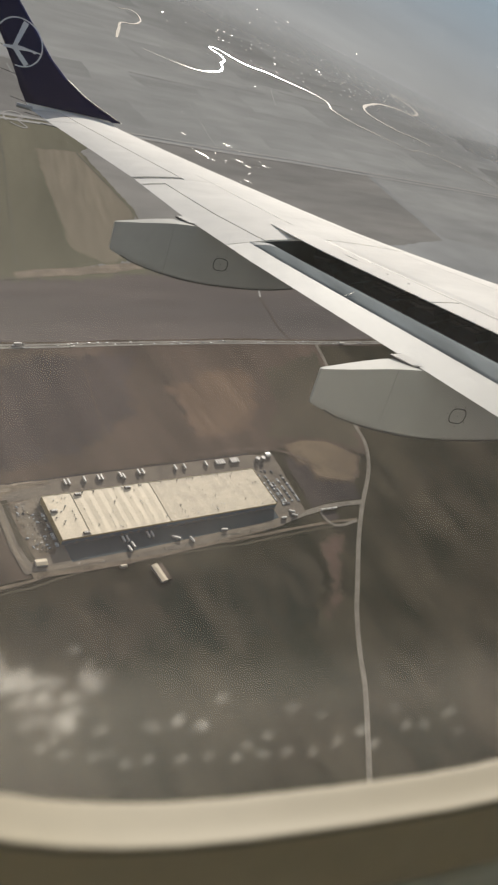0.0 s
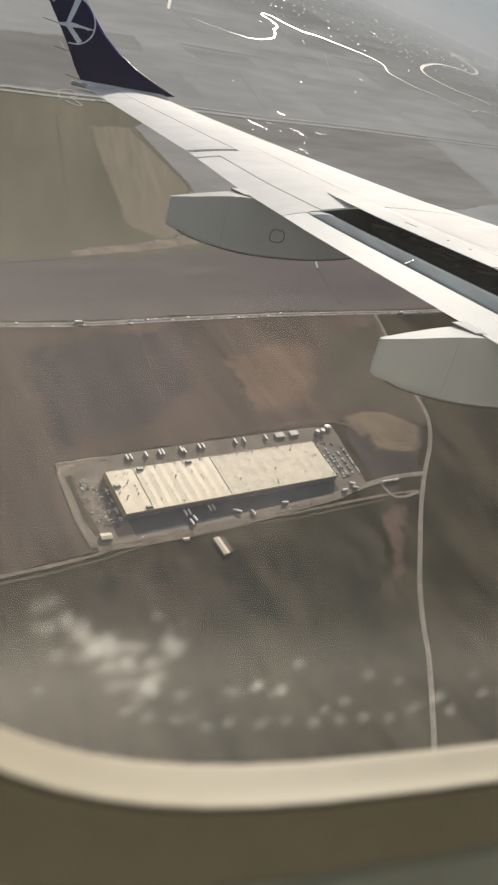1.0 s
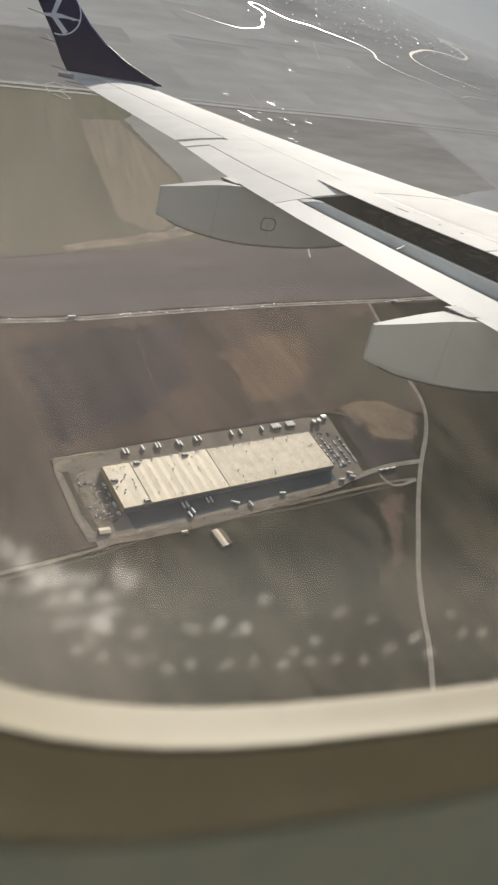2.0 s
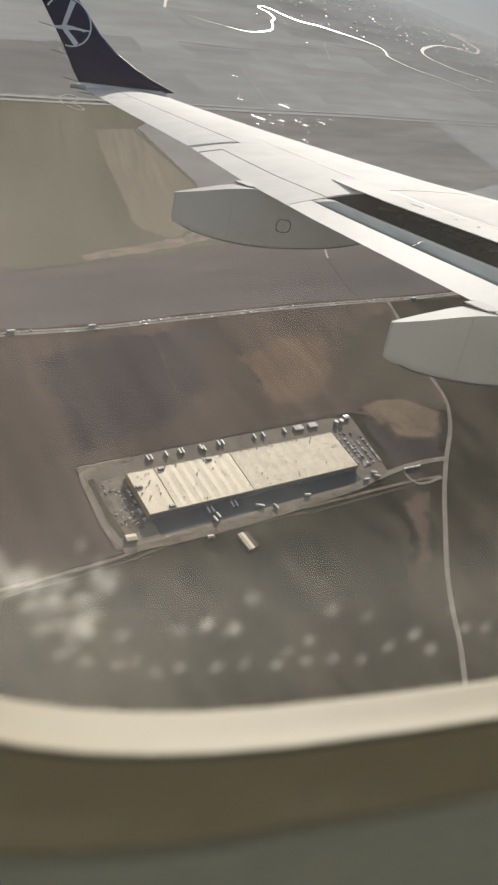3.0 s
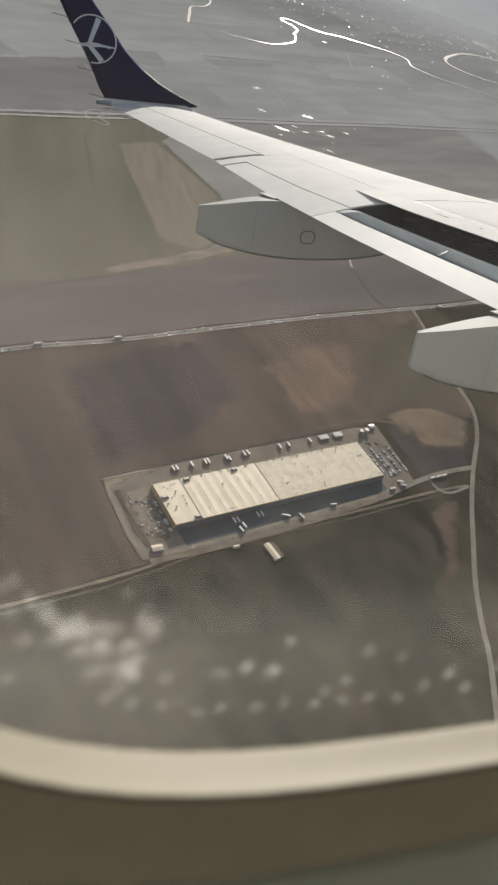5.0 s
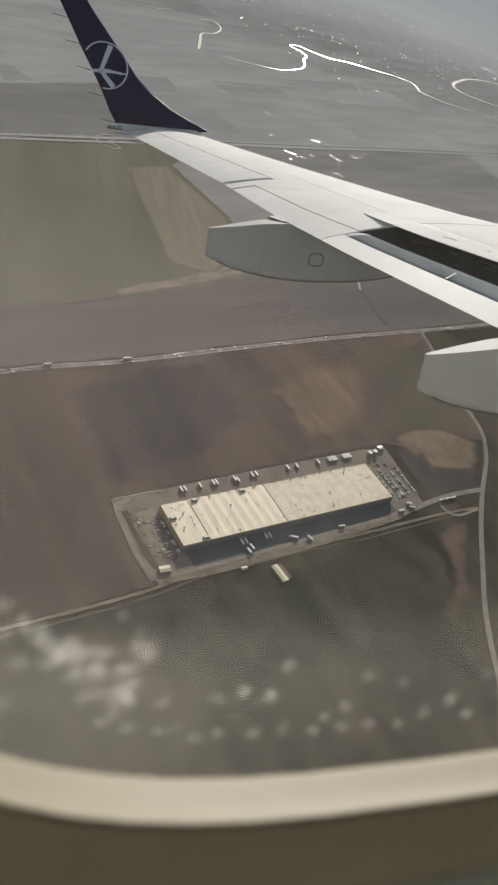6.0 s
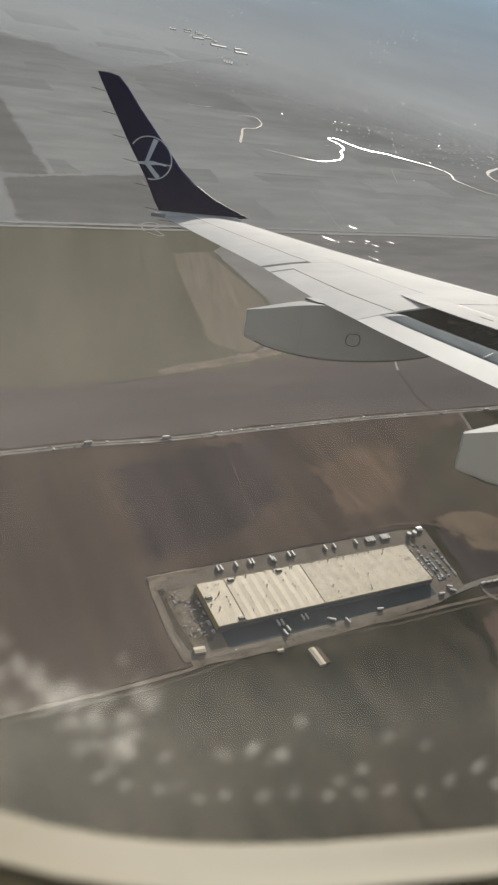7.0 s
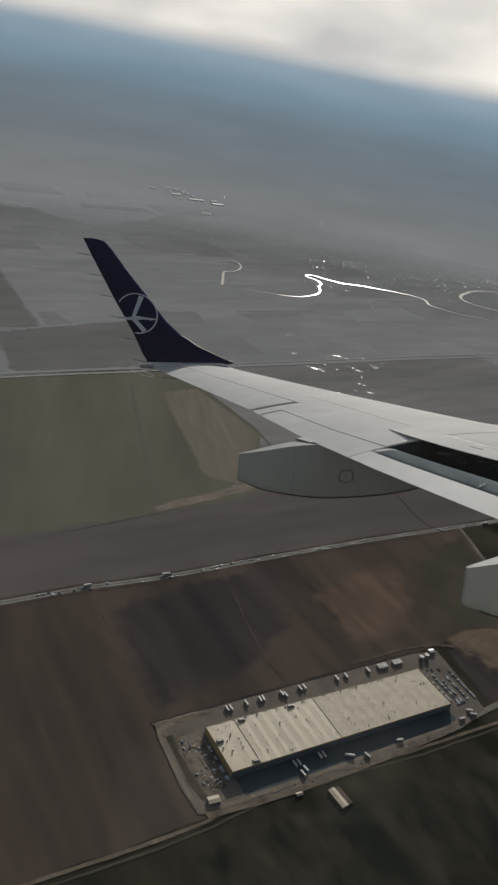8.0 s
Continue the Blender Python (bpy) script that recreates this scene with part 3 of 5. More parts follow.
        c = A(7.87 + dx - 0.1415, cy + 1.35 * rr * math.cos(t), cz + 1.1 * rr * math.sin(t))
        q = [hatch.verts.new(c + Vector((0, a, b))) for a, b in ((-0.004, -0.004), (0.004, -0.004), (0.004, 0.004), (-0.004, 0.004))]
        hatch.faces.new(q)
    part("hatch", hatch, SEAL, body, "round inspection hatch outline")


fairing(0.0, 0.0, 0.0, 1.0)


def flap_tab(x0, x1):
    """A small pale tab behind the flap's edge, with a dark joint round it."""
    down = Vector((0, 0, -0.018))
    for name, reach, lift, mat, trim_ in (("flap_tab", 0.060, 0.0, PALE_PAINT, 0.012), ("seam", 0.074, -0.004, SEAL, 0.0)):
        top = [surface(x0 - trim_, 0.012, True, lift), surface(x1 + trim_, 0.012, True, lift), surface(x1 + 0.05 + trim_, 0.0, True, lift) + Vector((0, -reach * 0.45, -0.004)), surface(x0 - trim_, 0.0, True, lift) + Vector((0, -reach, -0.008))]
        part(name, loft([top, [p + down for p in top]]), mat, wing)


flap_tab(8.01, 7.77)
flap_tab(5.00, 4.76)
fairing(-3.01, 0.91, -0.155, 1.06)

# winglet: blends up out of the tip
WL = ((11.445, 3.18, 1.75, -0.985, 0.0), (11.50, 2.98, 1.71, -0.93, 0.5), (11.60, 2.69, 1.63, -0.80, 0.75), (11.66, 2.46, 1.58, -0.69, 0.9), (11.75, 2.23, 1.51, -0.545, 1.0), (11.88, 2.00, 1.40, -0.35, 1.0), (12.05, 1.80, 1.25, -0.10, 1.0),
      (12.34, 1.43, 1.01, 0.34, 1.0), (12.52, 1.22, 0.86, 0.62, 1.0), (12.60, 1.10, 0.80, 0.74, 1.0), (12.61, 1.0, 0.79, 0.76, 1.0))


def wl_ring(x, yl, yt, z, k):
    c, tw = yl - yt, 0.0
    lean = Vector((-0.83, 0, -0.55))              # outboard, square to the panel
    ring = []
    for s, h in ((0, 0), (0.15, 0.018), (0.4, 0.04), (0.7, 0.045), (0.9, 0.03), (1, 0), (0.9, -0.03), (0.7, -0.045), (0.4, -0.04), (0.15, -0.018)):
        p = A(x, yt + s * c, z + (1 - k) * s * 0.12)
        ring.append(p + lean * (h * c))
    return ring


part("winglet", loft([wl_ring(*r) for r in WL[1:]]), NAVY, wing, "navy blue blended winglet", smooth=True)
wlob = [o for o in wing.children if o.name.startswith("winglet")][0]
part("tip_fillet", loft([[surface(11.442, s) for s in (0, 0.25, 0.5, 0.75, 0.9, 1)] + [surface(11.442, s, False) for s in (0.9, 0.6, 0.3)],
                         [A(11.50, 1.71 + 1.09 * s, -0.93 + 0.06 * s) for s in (0, 0.25, 0.5, 0.75, 0.9, 1)] + [A(11.53, 1.71 + 1.09 * s, -0.97 + 0.06 * s) for s in (0.9, 0.6, 0.3)]]), PALE_PAINT, wing)

le = [A(x, yl + 0.004, z + (1 - k) * 0.12) for x, yl, yt, z, k in WL[1:5]]
part("leading_edge", loft([[p + v for v in (Vector((0.012, 0, 0.006)), Vector((0.0, 0.010, 0.004)), Vector((-0.010, 0, 0.0)), Vector((0.0, -0.008, 0.0)))] for p in le]), BARE, wlob, "polished metal leading edge strip")

# emblem on the winglet's inboard side: a ring and a bird-like figure of plain bars
e_c = A(11.936, 1.585, -0.263)
e_u = (A(11.902, 1.893, -0.315) - A(11.976, 1.279, -0.203)).normalized()
e_n = e_u.cross(A(12.13, 1.528, 0.033) - A(11.747, 1.648, -0.552)).normalized()
if e_n.x < 0:
    e_n = -e_n
e_v = e_n.cross(e_u)
if e_v.z < 0:
    e_v = -e_v


def emblem_point(u, v, lift=0.032):
    c, k = math.cos(radians(16)), math.sin(radians(16))
    return e_c + e_u * (u * c - v * k) + e_v * (u * k + v * c) + e_n * lift


bm = bmesh.new()
trail = sorted((r[3], r[2]) for r in WL)
ring = [[emblem_point(-0.02 + ru * math.cos(k / 64 * math.tau), -0.022 + rv * math.sin(k / 64 * math.tau)) for ru, rv in ((0.305, 0.340), (0.287, 0.322))] for k in range(64)]
for k in range(64):
    q = ring[k] + ring[(k + 1) % 64][::-1]
    if min(p.y - float(np.interp(p.z, [t[0] for t in trail], [t[1] for t in trail])) for p in q) > 0.012:      # the ring runs off the trailing edge
        bm.faces.new([bm.verts.new(p) for p in q])
part("emblem_ring", bm, LOGO_WHITE, wlob, "thin white ring emblem")


def bar(bm, u0, v0, w0, u1, v1, w1):
    d = Vector((u1 - u0, v1 - v0)).normalized()
    n = Vector((-d.y, d.x))
    bm.faces.new([bm.verts.new(emblem_point(u, v, 0.033)) for u, v in
                  ((u0 + n.x * w0, v0 + n.y * w0), (u1 + n.x * w1, v1 + n.y * w1), (u1 - n.x * w1, v1 - n.y * w1), (u0 - n.x * w0, v0 - n.y * w0))])


bm = bmesh.new()
for q in ((-0.095, -0.125, 0.024, 0.068, 0.265, 0.036), (-0.225, -0.115, 0.014, -0.075, -0.112, 0.030), (-0.10, -0.09, 0.030, 0.068, -0.322, 0.036),
          (-0.09, -0.105, 0.036, 0.055, -0.103, 0.024), (0.05, -0.105, 0.020, 0.262, -0.122, 0.007), (0.15, -0.125, 0.010, 0.19, -0.132, 0.014)):
    bar(bm, *q)
part("emblem_figure", bm, LOGO_WHITE, wlob, "plain white figure of a few bars")

# static wicks and the tail light pod
for k in range(6):
    f = 0.03 + k * 0.165
    p = A(11.46 + 1.14 * f, 1.75 - 0.96 * f, -0.98 + 1.74 * f)
    part("static_wick", rod(p, p + Vector((-0.02, -0.21, 0.02)), 0.004, 5), SEAL, wing)
for x in (10.75, 11.15):
    p = surface(x, 0.0)
    part("static_wick", rod(p, p + Vector((0, -0.22, 0.0)), 0.004, 5), SEAL, wing)
part("tail_light", rod(A(11.47, 1.80, -0.985), A(11.49, 1.60, -0.985), 0.03, 10), STEEL, wing, "small grey tail light pod")

# ---- the cabin wall with its window ----
W_OUT, W_A, W_B, W_Y, W_Z = 0.145, 0.187, 0.205, 0.130, 0.0315


def win_ring(grow, depth, n=72):
    ring = []
    for k in range(n):
        t = k / n * math.tau
        c, s = math.cos(t), math.sin(t)
        e = 2 / 3.0
        y = W_Y + (W_A + grow) * math.copysign(abs(c) ** e, c)
        z = W_Z + (W_B + grow) * math.copysign(abs(s) ** e, s)
        ring.append(A(W_OUT - depth, y, z))
    return ring


cabin = thing("window_1", AIR, "cream plastic cabin window surround in the side wall", "window", kind="structure")


def band(name, prof, mat, label=""):
    return part(name, loft([win_ring(g, d) for g, d in prof], True, False), mat, cabin, label, smooth=True)


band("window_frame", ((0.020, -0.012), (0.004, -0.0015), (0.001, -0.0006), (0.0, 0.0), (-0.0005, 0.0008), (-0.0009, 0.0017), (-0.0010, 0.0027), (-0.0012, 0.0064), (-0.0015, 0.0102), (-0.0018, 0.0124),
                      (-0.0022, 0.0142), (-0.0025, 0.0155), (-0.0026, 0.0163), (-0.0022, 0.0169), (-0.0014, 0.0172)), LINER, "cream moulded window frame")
band("window_recess", ((-0.0016, 0.0171), (0.002, 0.0166), (0.012, 0.0161), (0.021, 0.0167), (0.0255, 0.0181), (0.0278, 0.0181), (0.0288, 0.0166), (0.0298, 0.0146)), RECESS, "shaded recess round the frame")
band("side_panel", ((0.0300, 0.0146), (0.0313, 0.0181), (0.034, 0.0196), (0.12, 0.0186), (0.26, 0.0045)), PANEL)

# the pane: clear, with some dirt and a veil painted for haze and glare
pane_mat = bpy.data.materials.new("dusty_acrylic")
pane_mat.use_nodes = True
pn, pl = pane_mat.node_tree.nodes, pane_mat.node_tree.links
pn.clear()
p_out = pn.new("ShaderNodeOutputMaterial")
p_tr = pn.new("ShaderNodeBsdfTransparent")
p_tl = pn.new("ShaderNodeBsdfTranslucent")
p_tl.inputs[0].default_value = (0.9, 0.88, 0.84, 1)
p_gl = pn.new("ShaderNodeBsdfGlossy")
p_gl.inputs["Roughness"].default_value = 0.03
p_mx, p_mg = pn.new("ShaderNodeMixShader"), pn.new("ShaderNodeMixShader")
p_tc, p_no, p_mr = pn.new("ShaderNodeTexCoord"), pn.new("ShaderNodeTexNoise"), pn.new("ShaderNodeMapRange")
p_no.inputs["Scale"].default_value, p_no.inputs["Detail"].default_value = 9.0, 5.0
p_mr.inputs[1].default_value, p_mr.inputs[2].default_value, p_mr.inputs[3].default_value, p_mr.inputs[4].default_value = 0.3, 0.7, 0.8, 1.15
pl.new(p_tc.outputs["Object"], p_no.inputs[0])
pl.new(p_no.outputs[0], p_mr.inputs[0])
p_se, p_fo, p_mu = pn.new("ShaderNodeSeparateXYZ"), pn.new("ShaderNodeMapRange"), pn.new("ShaderNodeMath")
p_mu.operation = "MULTIPLY"
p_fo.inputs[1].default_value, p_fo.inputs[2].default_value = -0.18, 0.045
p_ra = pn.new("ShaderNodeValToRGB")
# Veil by height stands for haze and glare; its low peak for a reflection.
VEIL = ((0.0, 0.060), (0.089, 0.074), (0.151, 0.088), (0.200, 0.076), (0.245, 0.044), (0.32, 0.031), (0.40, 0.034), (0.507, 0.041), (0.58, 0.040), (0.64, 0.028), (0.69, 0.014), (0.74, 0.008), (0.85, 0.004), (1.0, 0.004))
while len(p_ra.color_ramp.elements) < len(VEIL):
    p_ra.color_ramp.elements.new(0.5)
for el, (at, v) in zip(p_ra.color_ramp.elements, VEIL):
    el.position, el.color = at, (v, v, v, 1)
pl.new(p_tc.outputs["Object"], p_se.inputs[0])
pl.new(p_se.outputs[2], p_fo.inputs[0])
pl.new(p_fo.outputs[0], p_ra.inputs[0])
p_aft, p_mv = pn.new("ShaderNodeMapRange"), pn.new("ShaderNodeMath")        # the painted veil is stronger towards the tail
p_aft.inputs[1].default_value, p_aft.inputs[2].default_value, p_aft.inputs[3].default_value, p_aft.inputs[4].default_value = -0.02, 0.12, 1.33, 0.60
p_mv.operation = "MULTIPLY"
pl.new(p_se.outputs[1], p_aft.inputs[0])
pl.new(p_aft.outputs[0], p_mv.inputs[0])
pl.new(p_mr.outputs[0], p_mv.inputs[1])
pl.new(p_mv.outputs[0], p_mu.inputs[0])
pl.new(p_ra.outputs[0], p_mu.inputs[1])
p_n2, p_r2 = pn.new("ShaderNodeTexNoise"), pn.new("ShaderNodeValToRGB")
p_n2.inputs["Scale"].default_value, p_n2.inputs["Detail"].default_value = 16.0, 2.0
p_r2.color_ramp.elements[0].position, p_r2.color_ramp.elements[0].color = 0.38, (0.91, 0.87, 0.78, 1)
p_r2.color_ramp.elements[1].position, p_r2.color_ramp.elements[1].color = 0.64, (0.96, 0.86, 0.79, 1)
pl.new(p_tc.outputs["Object"], p_n2.inputs[0])
pl.new(p_n2.outputs[0], p_r2.inputs[0])
pl.new(p_r2.outputs[0], p_tl.inputs[0])
pl.new(p_mu.outputs[0], p_mx.inputs[0])
pl.new(p_tr.outputs[0], p_mx.inputs[1])
pl.new(p_tl.outputs[0], p_mx.inputs[2])
p_mg.inputs[0].default_value = 0.015
pl.new(p_mx.outputs[0], p_mg.inputs[1])
pl.new(p_gl.outputs[0], p_mg.inputs[2])
pl.new(p_mg.outputs[0], p_out.inputs[0])
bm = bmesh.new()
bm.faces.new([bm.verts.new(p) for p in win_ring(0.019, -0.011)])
pane = part("pane", bm, pane_mat, cabin, "dusty clear acrylic pane, veiled for haze and glare")
pane.visible_shadow = False

# frost and dried drops on the pane's foot
frost_mat = bpy.data.materials.new("frost_spots")
frost_mat.use_nodes = True
fn, fl = frost_mat.node_tree.nodes, frost_mat.node_tree.links
fn.clear()
f_out, f_tr, f_tl, f_mx = fn.new("ShaderNodeOutputMaterial"), fn.new("ShaderNodeBsdfTransparent"), fn.new("ShaderNodeBsdfTranslucent"), fn.new("ShaderNodeMixShader")
f_mx.inputs[0].default_value = 0.052
f_tl.inputs[0].default_value = (0.95, 0.93, 0.88, 1)
fl.new(f_tr.outputs[0], f_mx.inputs[1])
fl.new(f_tl.outputs[0], f_mx.inputs[2])
fl.new(f_mx.outputs[0], f_out.inputs[0])
SPOTS = ((0.015, -0.123), (0.022, -0.132), (0.028, -0.135), (0.036, -0.141), (0.041, -0.148), (0.043, -0.134), (0.0525, -0.1516), (0.0655, -0.1513), (0.075, -0.151),
         (0.0825, -0.1525), (0.086, -0.142), (0.1106, -0.149), (0.100, -0.163), (0.106, -0.159), (0.142, -0.160), (0.036, -0.157), (0.0425, -0.160), (0.052, -0.162),
         (0.057, -0.161), (0.069, -0.1645), (0.088, -0.166), (0.117, -0.167), (0.134, -0.166), (0.012, -0.147), (0.039, -0.123), (0.168, -0.160), (0.185, -0.166), (0.062, -0.1655), (0.079, -0.1668), (0.098, -0.1675), (0.108, -0.1672), (0.126, -0.1678), (0.150, -0.1672), (0.160, -0.1600), (0.152, -0.1520), (0.124, -0.1515), (0.176, -0.1560))
rng = random.Random(4)
for k, (y, z) in enumerate(SPOTS):
    bm = bmesh.new()
    for j in range(12 if k < 6 else 6 if k in (8, 9, 14) else 2):
        cy, cz = y + rng.gauss(0, 0.0034 if k < 6 else 0.0012) * (j > 0), z + rng.gauss(0, 0.0030 if k < 6 else 0.0012) * (j > 0)
        r = rng.uniform(0.0010, 0.0020) * (1.25 if k < 6 else 1)
        vs = [bm.verts.new(A(W_OUT + 0.0100 - 0.00004 * (k * 5 + j) % 0.0004, cy + r * rng.uniform(0.75, 1.2) * math.cos(t / 9 * math.tau), cz + r * rng.uniform(0.75, 1.2) * math.sin(t / 9 * math.tau))) for t in range(9)]
        bm.faces.new(vs)
    spot = part("frost_spot", bm, frost_mat, pane, "whitish dried frost" if k == 0 else "")
    spot.visible_shadow = False



# the rest of the cabin shell, unseen behind the camera, opened to let in light
def shell(name, pts):
    bm = bmesh.new()
    bm.faces.new([bm.verts.new(A(*p)) for p in pts])
    ob = part(name, bm, PANEL)
    ob.matrix_world = AIR
    return tagged(ob, "plain cream cabin lining", "wall", kind="structure")


F0, F1, B0, B1, R = -3.0, 9.6, -1.95, 0.75, -2.3
wo = W_OUT - 0.004
lo, hi = W_Z - 0.46, W_Z + 0.46
shell("wall_cabin_near", [(wo, F0, B0), (wo, F1, B0), (wo, F1, lo), (wo, F0, lo)])
shell("wall_cabin_near", [(wo, F0, hi), (wo, F1, hi), (wo, F1, B1), (wo, F0, B1)])
# Unseen openings along the near wall, added to brighten the cabin.
for side in (-1, 1):
    for a0, a1, z0, z1 in ((0.42, 0.64, lo, hi), (0.64, 0.97, lo, -0.17), (0.64, 0.97, 0.23, hi), (0.97, 1.44, lo, hi), (1.44, 1.77, lo, -0.17), (1.44, 1.77, 0.23, hi), (1.77, 2.24, lo, hi), (2.24, 2.57, lo, -0.17), (2.24, 2.57, 0.23, hi), (2.57, 9.6, lo, hi)):
        y0, y1 = W_Y + side * a0, max(F0, min(F1, W_Y + side * a1))
        shell("wall_cabin_near", [(wo, y0, z0), (wo, y1, z0), (wo, y1, z1), (wo, y0, z1)])
ring = win_ring(0.258, 0.0042)
bm = bmesh.new()
sq = []
for p in ring:
    dy, dz = p.y - W_Y, p.z - W_Z
    k = min(0.42 / max(abs(dy), 1e-6), 0.46 / max(abs(dz), 1e-6))
    sq.append(Vector((p.x, W_Y + dy * k, W_Z + dz * k)))
va, vb = [bm.verts.new(p) for p in ring], [bm.verts.new(p) for p in sq]
for k in range(len(ring)):
    j = (k + 1) % len(ring)
    bm.faces.new((va[k], va[j], vb[j], vb[k]))
ob = part("wall_cabin_near", bm, PANEL)
ob.matrix_world = AIR
tagged(ob, "plain cream cabin lining", "wall", kind="structure")
shell("ceiling", [(wo, F0, B1), (wo, F1, B1), (R, F1, B1), (R, F0, B1)])
shell("floor", [(wo, F0, B0), (wo, F1, B0), (R, F1, B0), (R, F0, B0)])
shell("wall_cabin_forward", [(wo, F1, B0), (R, F1, B0), (R, F1, B1), (wo, F1, B1)])
shell("wall_cabin_aft", [(wo, F0, B0), (R, F0, B0), (R, F0, B1), (wo, F0, B1)])
# Unseen far wall; its gaps are widened to light the side panel.
shell("wall_cabin_far", [(R, F0, B0), (R, F1, B0), (R, F1, -0.42), (R, F0, -0.42)])
shell("wall_cabin_far", [(R, F0, 0.45), (R, F1, 0.45), (R, F1, B1), (R, F0, B1)])
for k in range(14):
    a = F0 + k * 0.93
    shell("wall_cabin_far", [(R, a, -0.42), (R, min(a + 0.2, F1), -0.42), (R, min(a + 0.2, F1), 0.45), (R, a, 0.45)])

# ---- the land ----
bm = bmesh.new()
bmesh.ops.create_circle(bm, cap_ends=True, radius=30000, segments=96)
tagged(part("ground", bm, SOIL), "winter farmland greyed and faded with distance for haze", "ground", kind="structure")


SOFT = {}


def soft_copy(mat, under):
    """A soil that passes into the soil under it along its edge, by the share of cover there."""
    key = mat.name + "_on_" + under.name
    if key not in SOFT:
        m = mat.copy()
        m.name = key
        n, l = m.node_tree.nodes, m.node_tree.links
        cover, mx, no, ad, st = (n.new("ShaderNode" + k) for k in ("Attribute", "Mix", "TexNoise", "Math", "MapRange"))
        cover.attribute_name = "cover"
        tc = n.new("ShaderNodeTexCoord")
        l.new(tc.outputs["Object"], no.inputs[0])
        no.inputs["Scale"].default_value, no.inputs["Detail"].default_value = 0.05, 6.0
        ad.operation = "MULTIPLY_ADD"
        l.new(no.outputs[0], ad.inputs[0])
        ad.inputs[1].default_value = 1.6
        l.new(cover.outputs["Fac"], ad.inputs[2])
        st.interpolation_type = "SMOOTHSTEP"
        st.inputs[1].default_value, st.inputs[2].default_value = 0.9, 1.7
        l.new(ad.outputs[0], st.inputs[0])
        # fully open at the outer rim, fully closed inside
        rim = n.new("ShaderNodeMapRange")
        rim.inputs[1].default_value, rim.inputs[2].default_value = 0.0, 0.3
        l.new(cover.outputs["Fac"], rim.inputs[0])
        mu = n.new("ShaderNodeMath")
        mu.operation = "MULTIPLY"
        l.new(st.outputs[0], mu.inputs[0])
        l.new(rim.outputs[0], mu.inputs[1])
        mx.data_type = "RGBA"
        base = n["Principled BSDF"].inputs["Base Color"]
        own = base.links[0].from_socket
        l.new(mu.outputs[0], mx.inputs[0])
        l.new(soil_colour(n, l, *RECIPE[under.name]), mx.inputs[6])
        l.new(own, mx.inputs[7])
        l.new(mx.outputs[2], base)
        SOFT[key] = m
    return SOFT[key]


def patch(name, pts, z, mat, label, category, kind="structure", ragged=0.0, seed=0, soft=0.0, under=None):
    """A thin sheet of land with a slightly uneven edge."""
    r = random.Random(seed)
    out = []
    n = len(pts)
    for i in range(n):
        a, b = Vector((*pts[i], 0)), Vector((*pts[(i + 1) % n], 0))
        m = max(1, int((b - a).length / 25)) if ragged else 1
        for j in range(m):
            p = a.lerp(b, j / m)
            out.append(p + Vector((r.uniform(-1, 1), r.uniform(-1, 1), 0)) * ragged)
    bm = bmesh.new()
    if soft:
        # a fine grid whose cover falls off across the outline
        cell = max(5.0, soft / 3, max(abs(p.x - q.x) + abs(p.y - q.y) for p in out for q in out[:1]) / 110)
        P = np.array([(p.x, p.y) for p in out])
        Q = np.roll(P, -1, 0)
        xs, ys = np.arange(P[:, 0].min() - soft, P[:, 0].max() + soft + cell, cell), np.arange(P[:, 1].min() - soft, P[:, 1].max() + soft + cell, cell)
        gx, gy = np.meshgrid(xs, ys, indexing="ij")
        G = np.stack((gx, gy), -1)[:, :, None, :]
        e = Q - P
        t = np.clip(((G - P) * e).sum(-1) / (e * e).sum(-1), 0, 1)
        dist = np.sqrt(((G - P - t[..., None] * e) ** 2).sum(-1)).min(-1)
        cross = ((P[:, 1] > G[..., 1]) != (Q[:, 1] > G[..., 1])) & (G[..., 0] < e[:, 0] * (G[..., 1] - P[:, 1]) / np.where(e[:, 1] == 0, 1e-9, e[:, 1]) + P[:, 0])
        cov = np.clip(0.5 + np.where(cross.sum(-1) % 2 == 1, dist, -dist) / soft, 0, 1)
        layer = bm.verts.layers.float.new("cover")
        vs = {}

        def corner(i, j):
            if (i, j) not in vs:
                vs[i, j] = bm.verts.new((xs[i], ys[j], z))
                vs[i, j][layer] = float(cov[i, j])
            return vs[i, j]

        for i in range(len(xs) - 1):
            for j in range(len(ys) - 1):
                if cov[i:i + 2, j:j + 2].max() > 0:
                    bm.faces.new((corner(i, j), corner(i + 1, j), corner(i + 1, j + 1), corner(i, j + 1)))
        return tagged(part(name, bm, soft_copy(mat, under)), label, category, kind=kind)
    vs = [bm.verts.new((p.x, p.y, z)) for p in out]
    for tri in tessellate_polygon([out]):
        p, q, s = (out[k] for k in tri)
        if (q - p).cross(s - p).z < 0:
            tri = tri[::-1]
        bm.faces.new([vs[k] for k in tri])
    return tagged(part(name, bm, mat), label, category, kind=kind)


def smooth_line(pts, step):
    """Points along a soft curve through the given ones."""
    P = [Vector((*p, 0)) for p in pts]
    P = [P[0] * 2 - P[1]] + P + [P[-1] * 2 - P[-2]]
    out = []
    for a, b, c, d in zip(P, P[1:], P[2:], P[3:]):
        n = max(2, int((c - b).length / step))
        for k in range(n):
            t = k / n
            out.append(0.5 * (2 * b + (c - a) * t + (2 * a - 5 * b + 4 * c - d) * t * t + (3 * b - a - 3 * c + d) * t ** 3))
    out.append(P[-2])
    return out


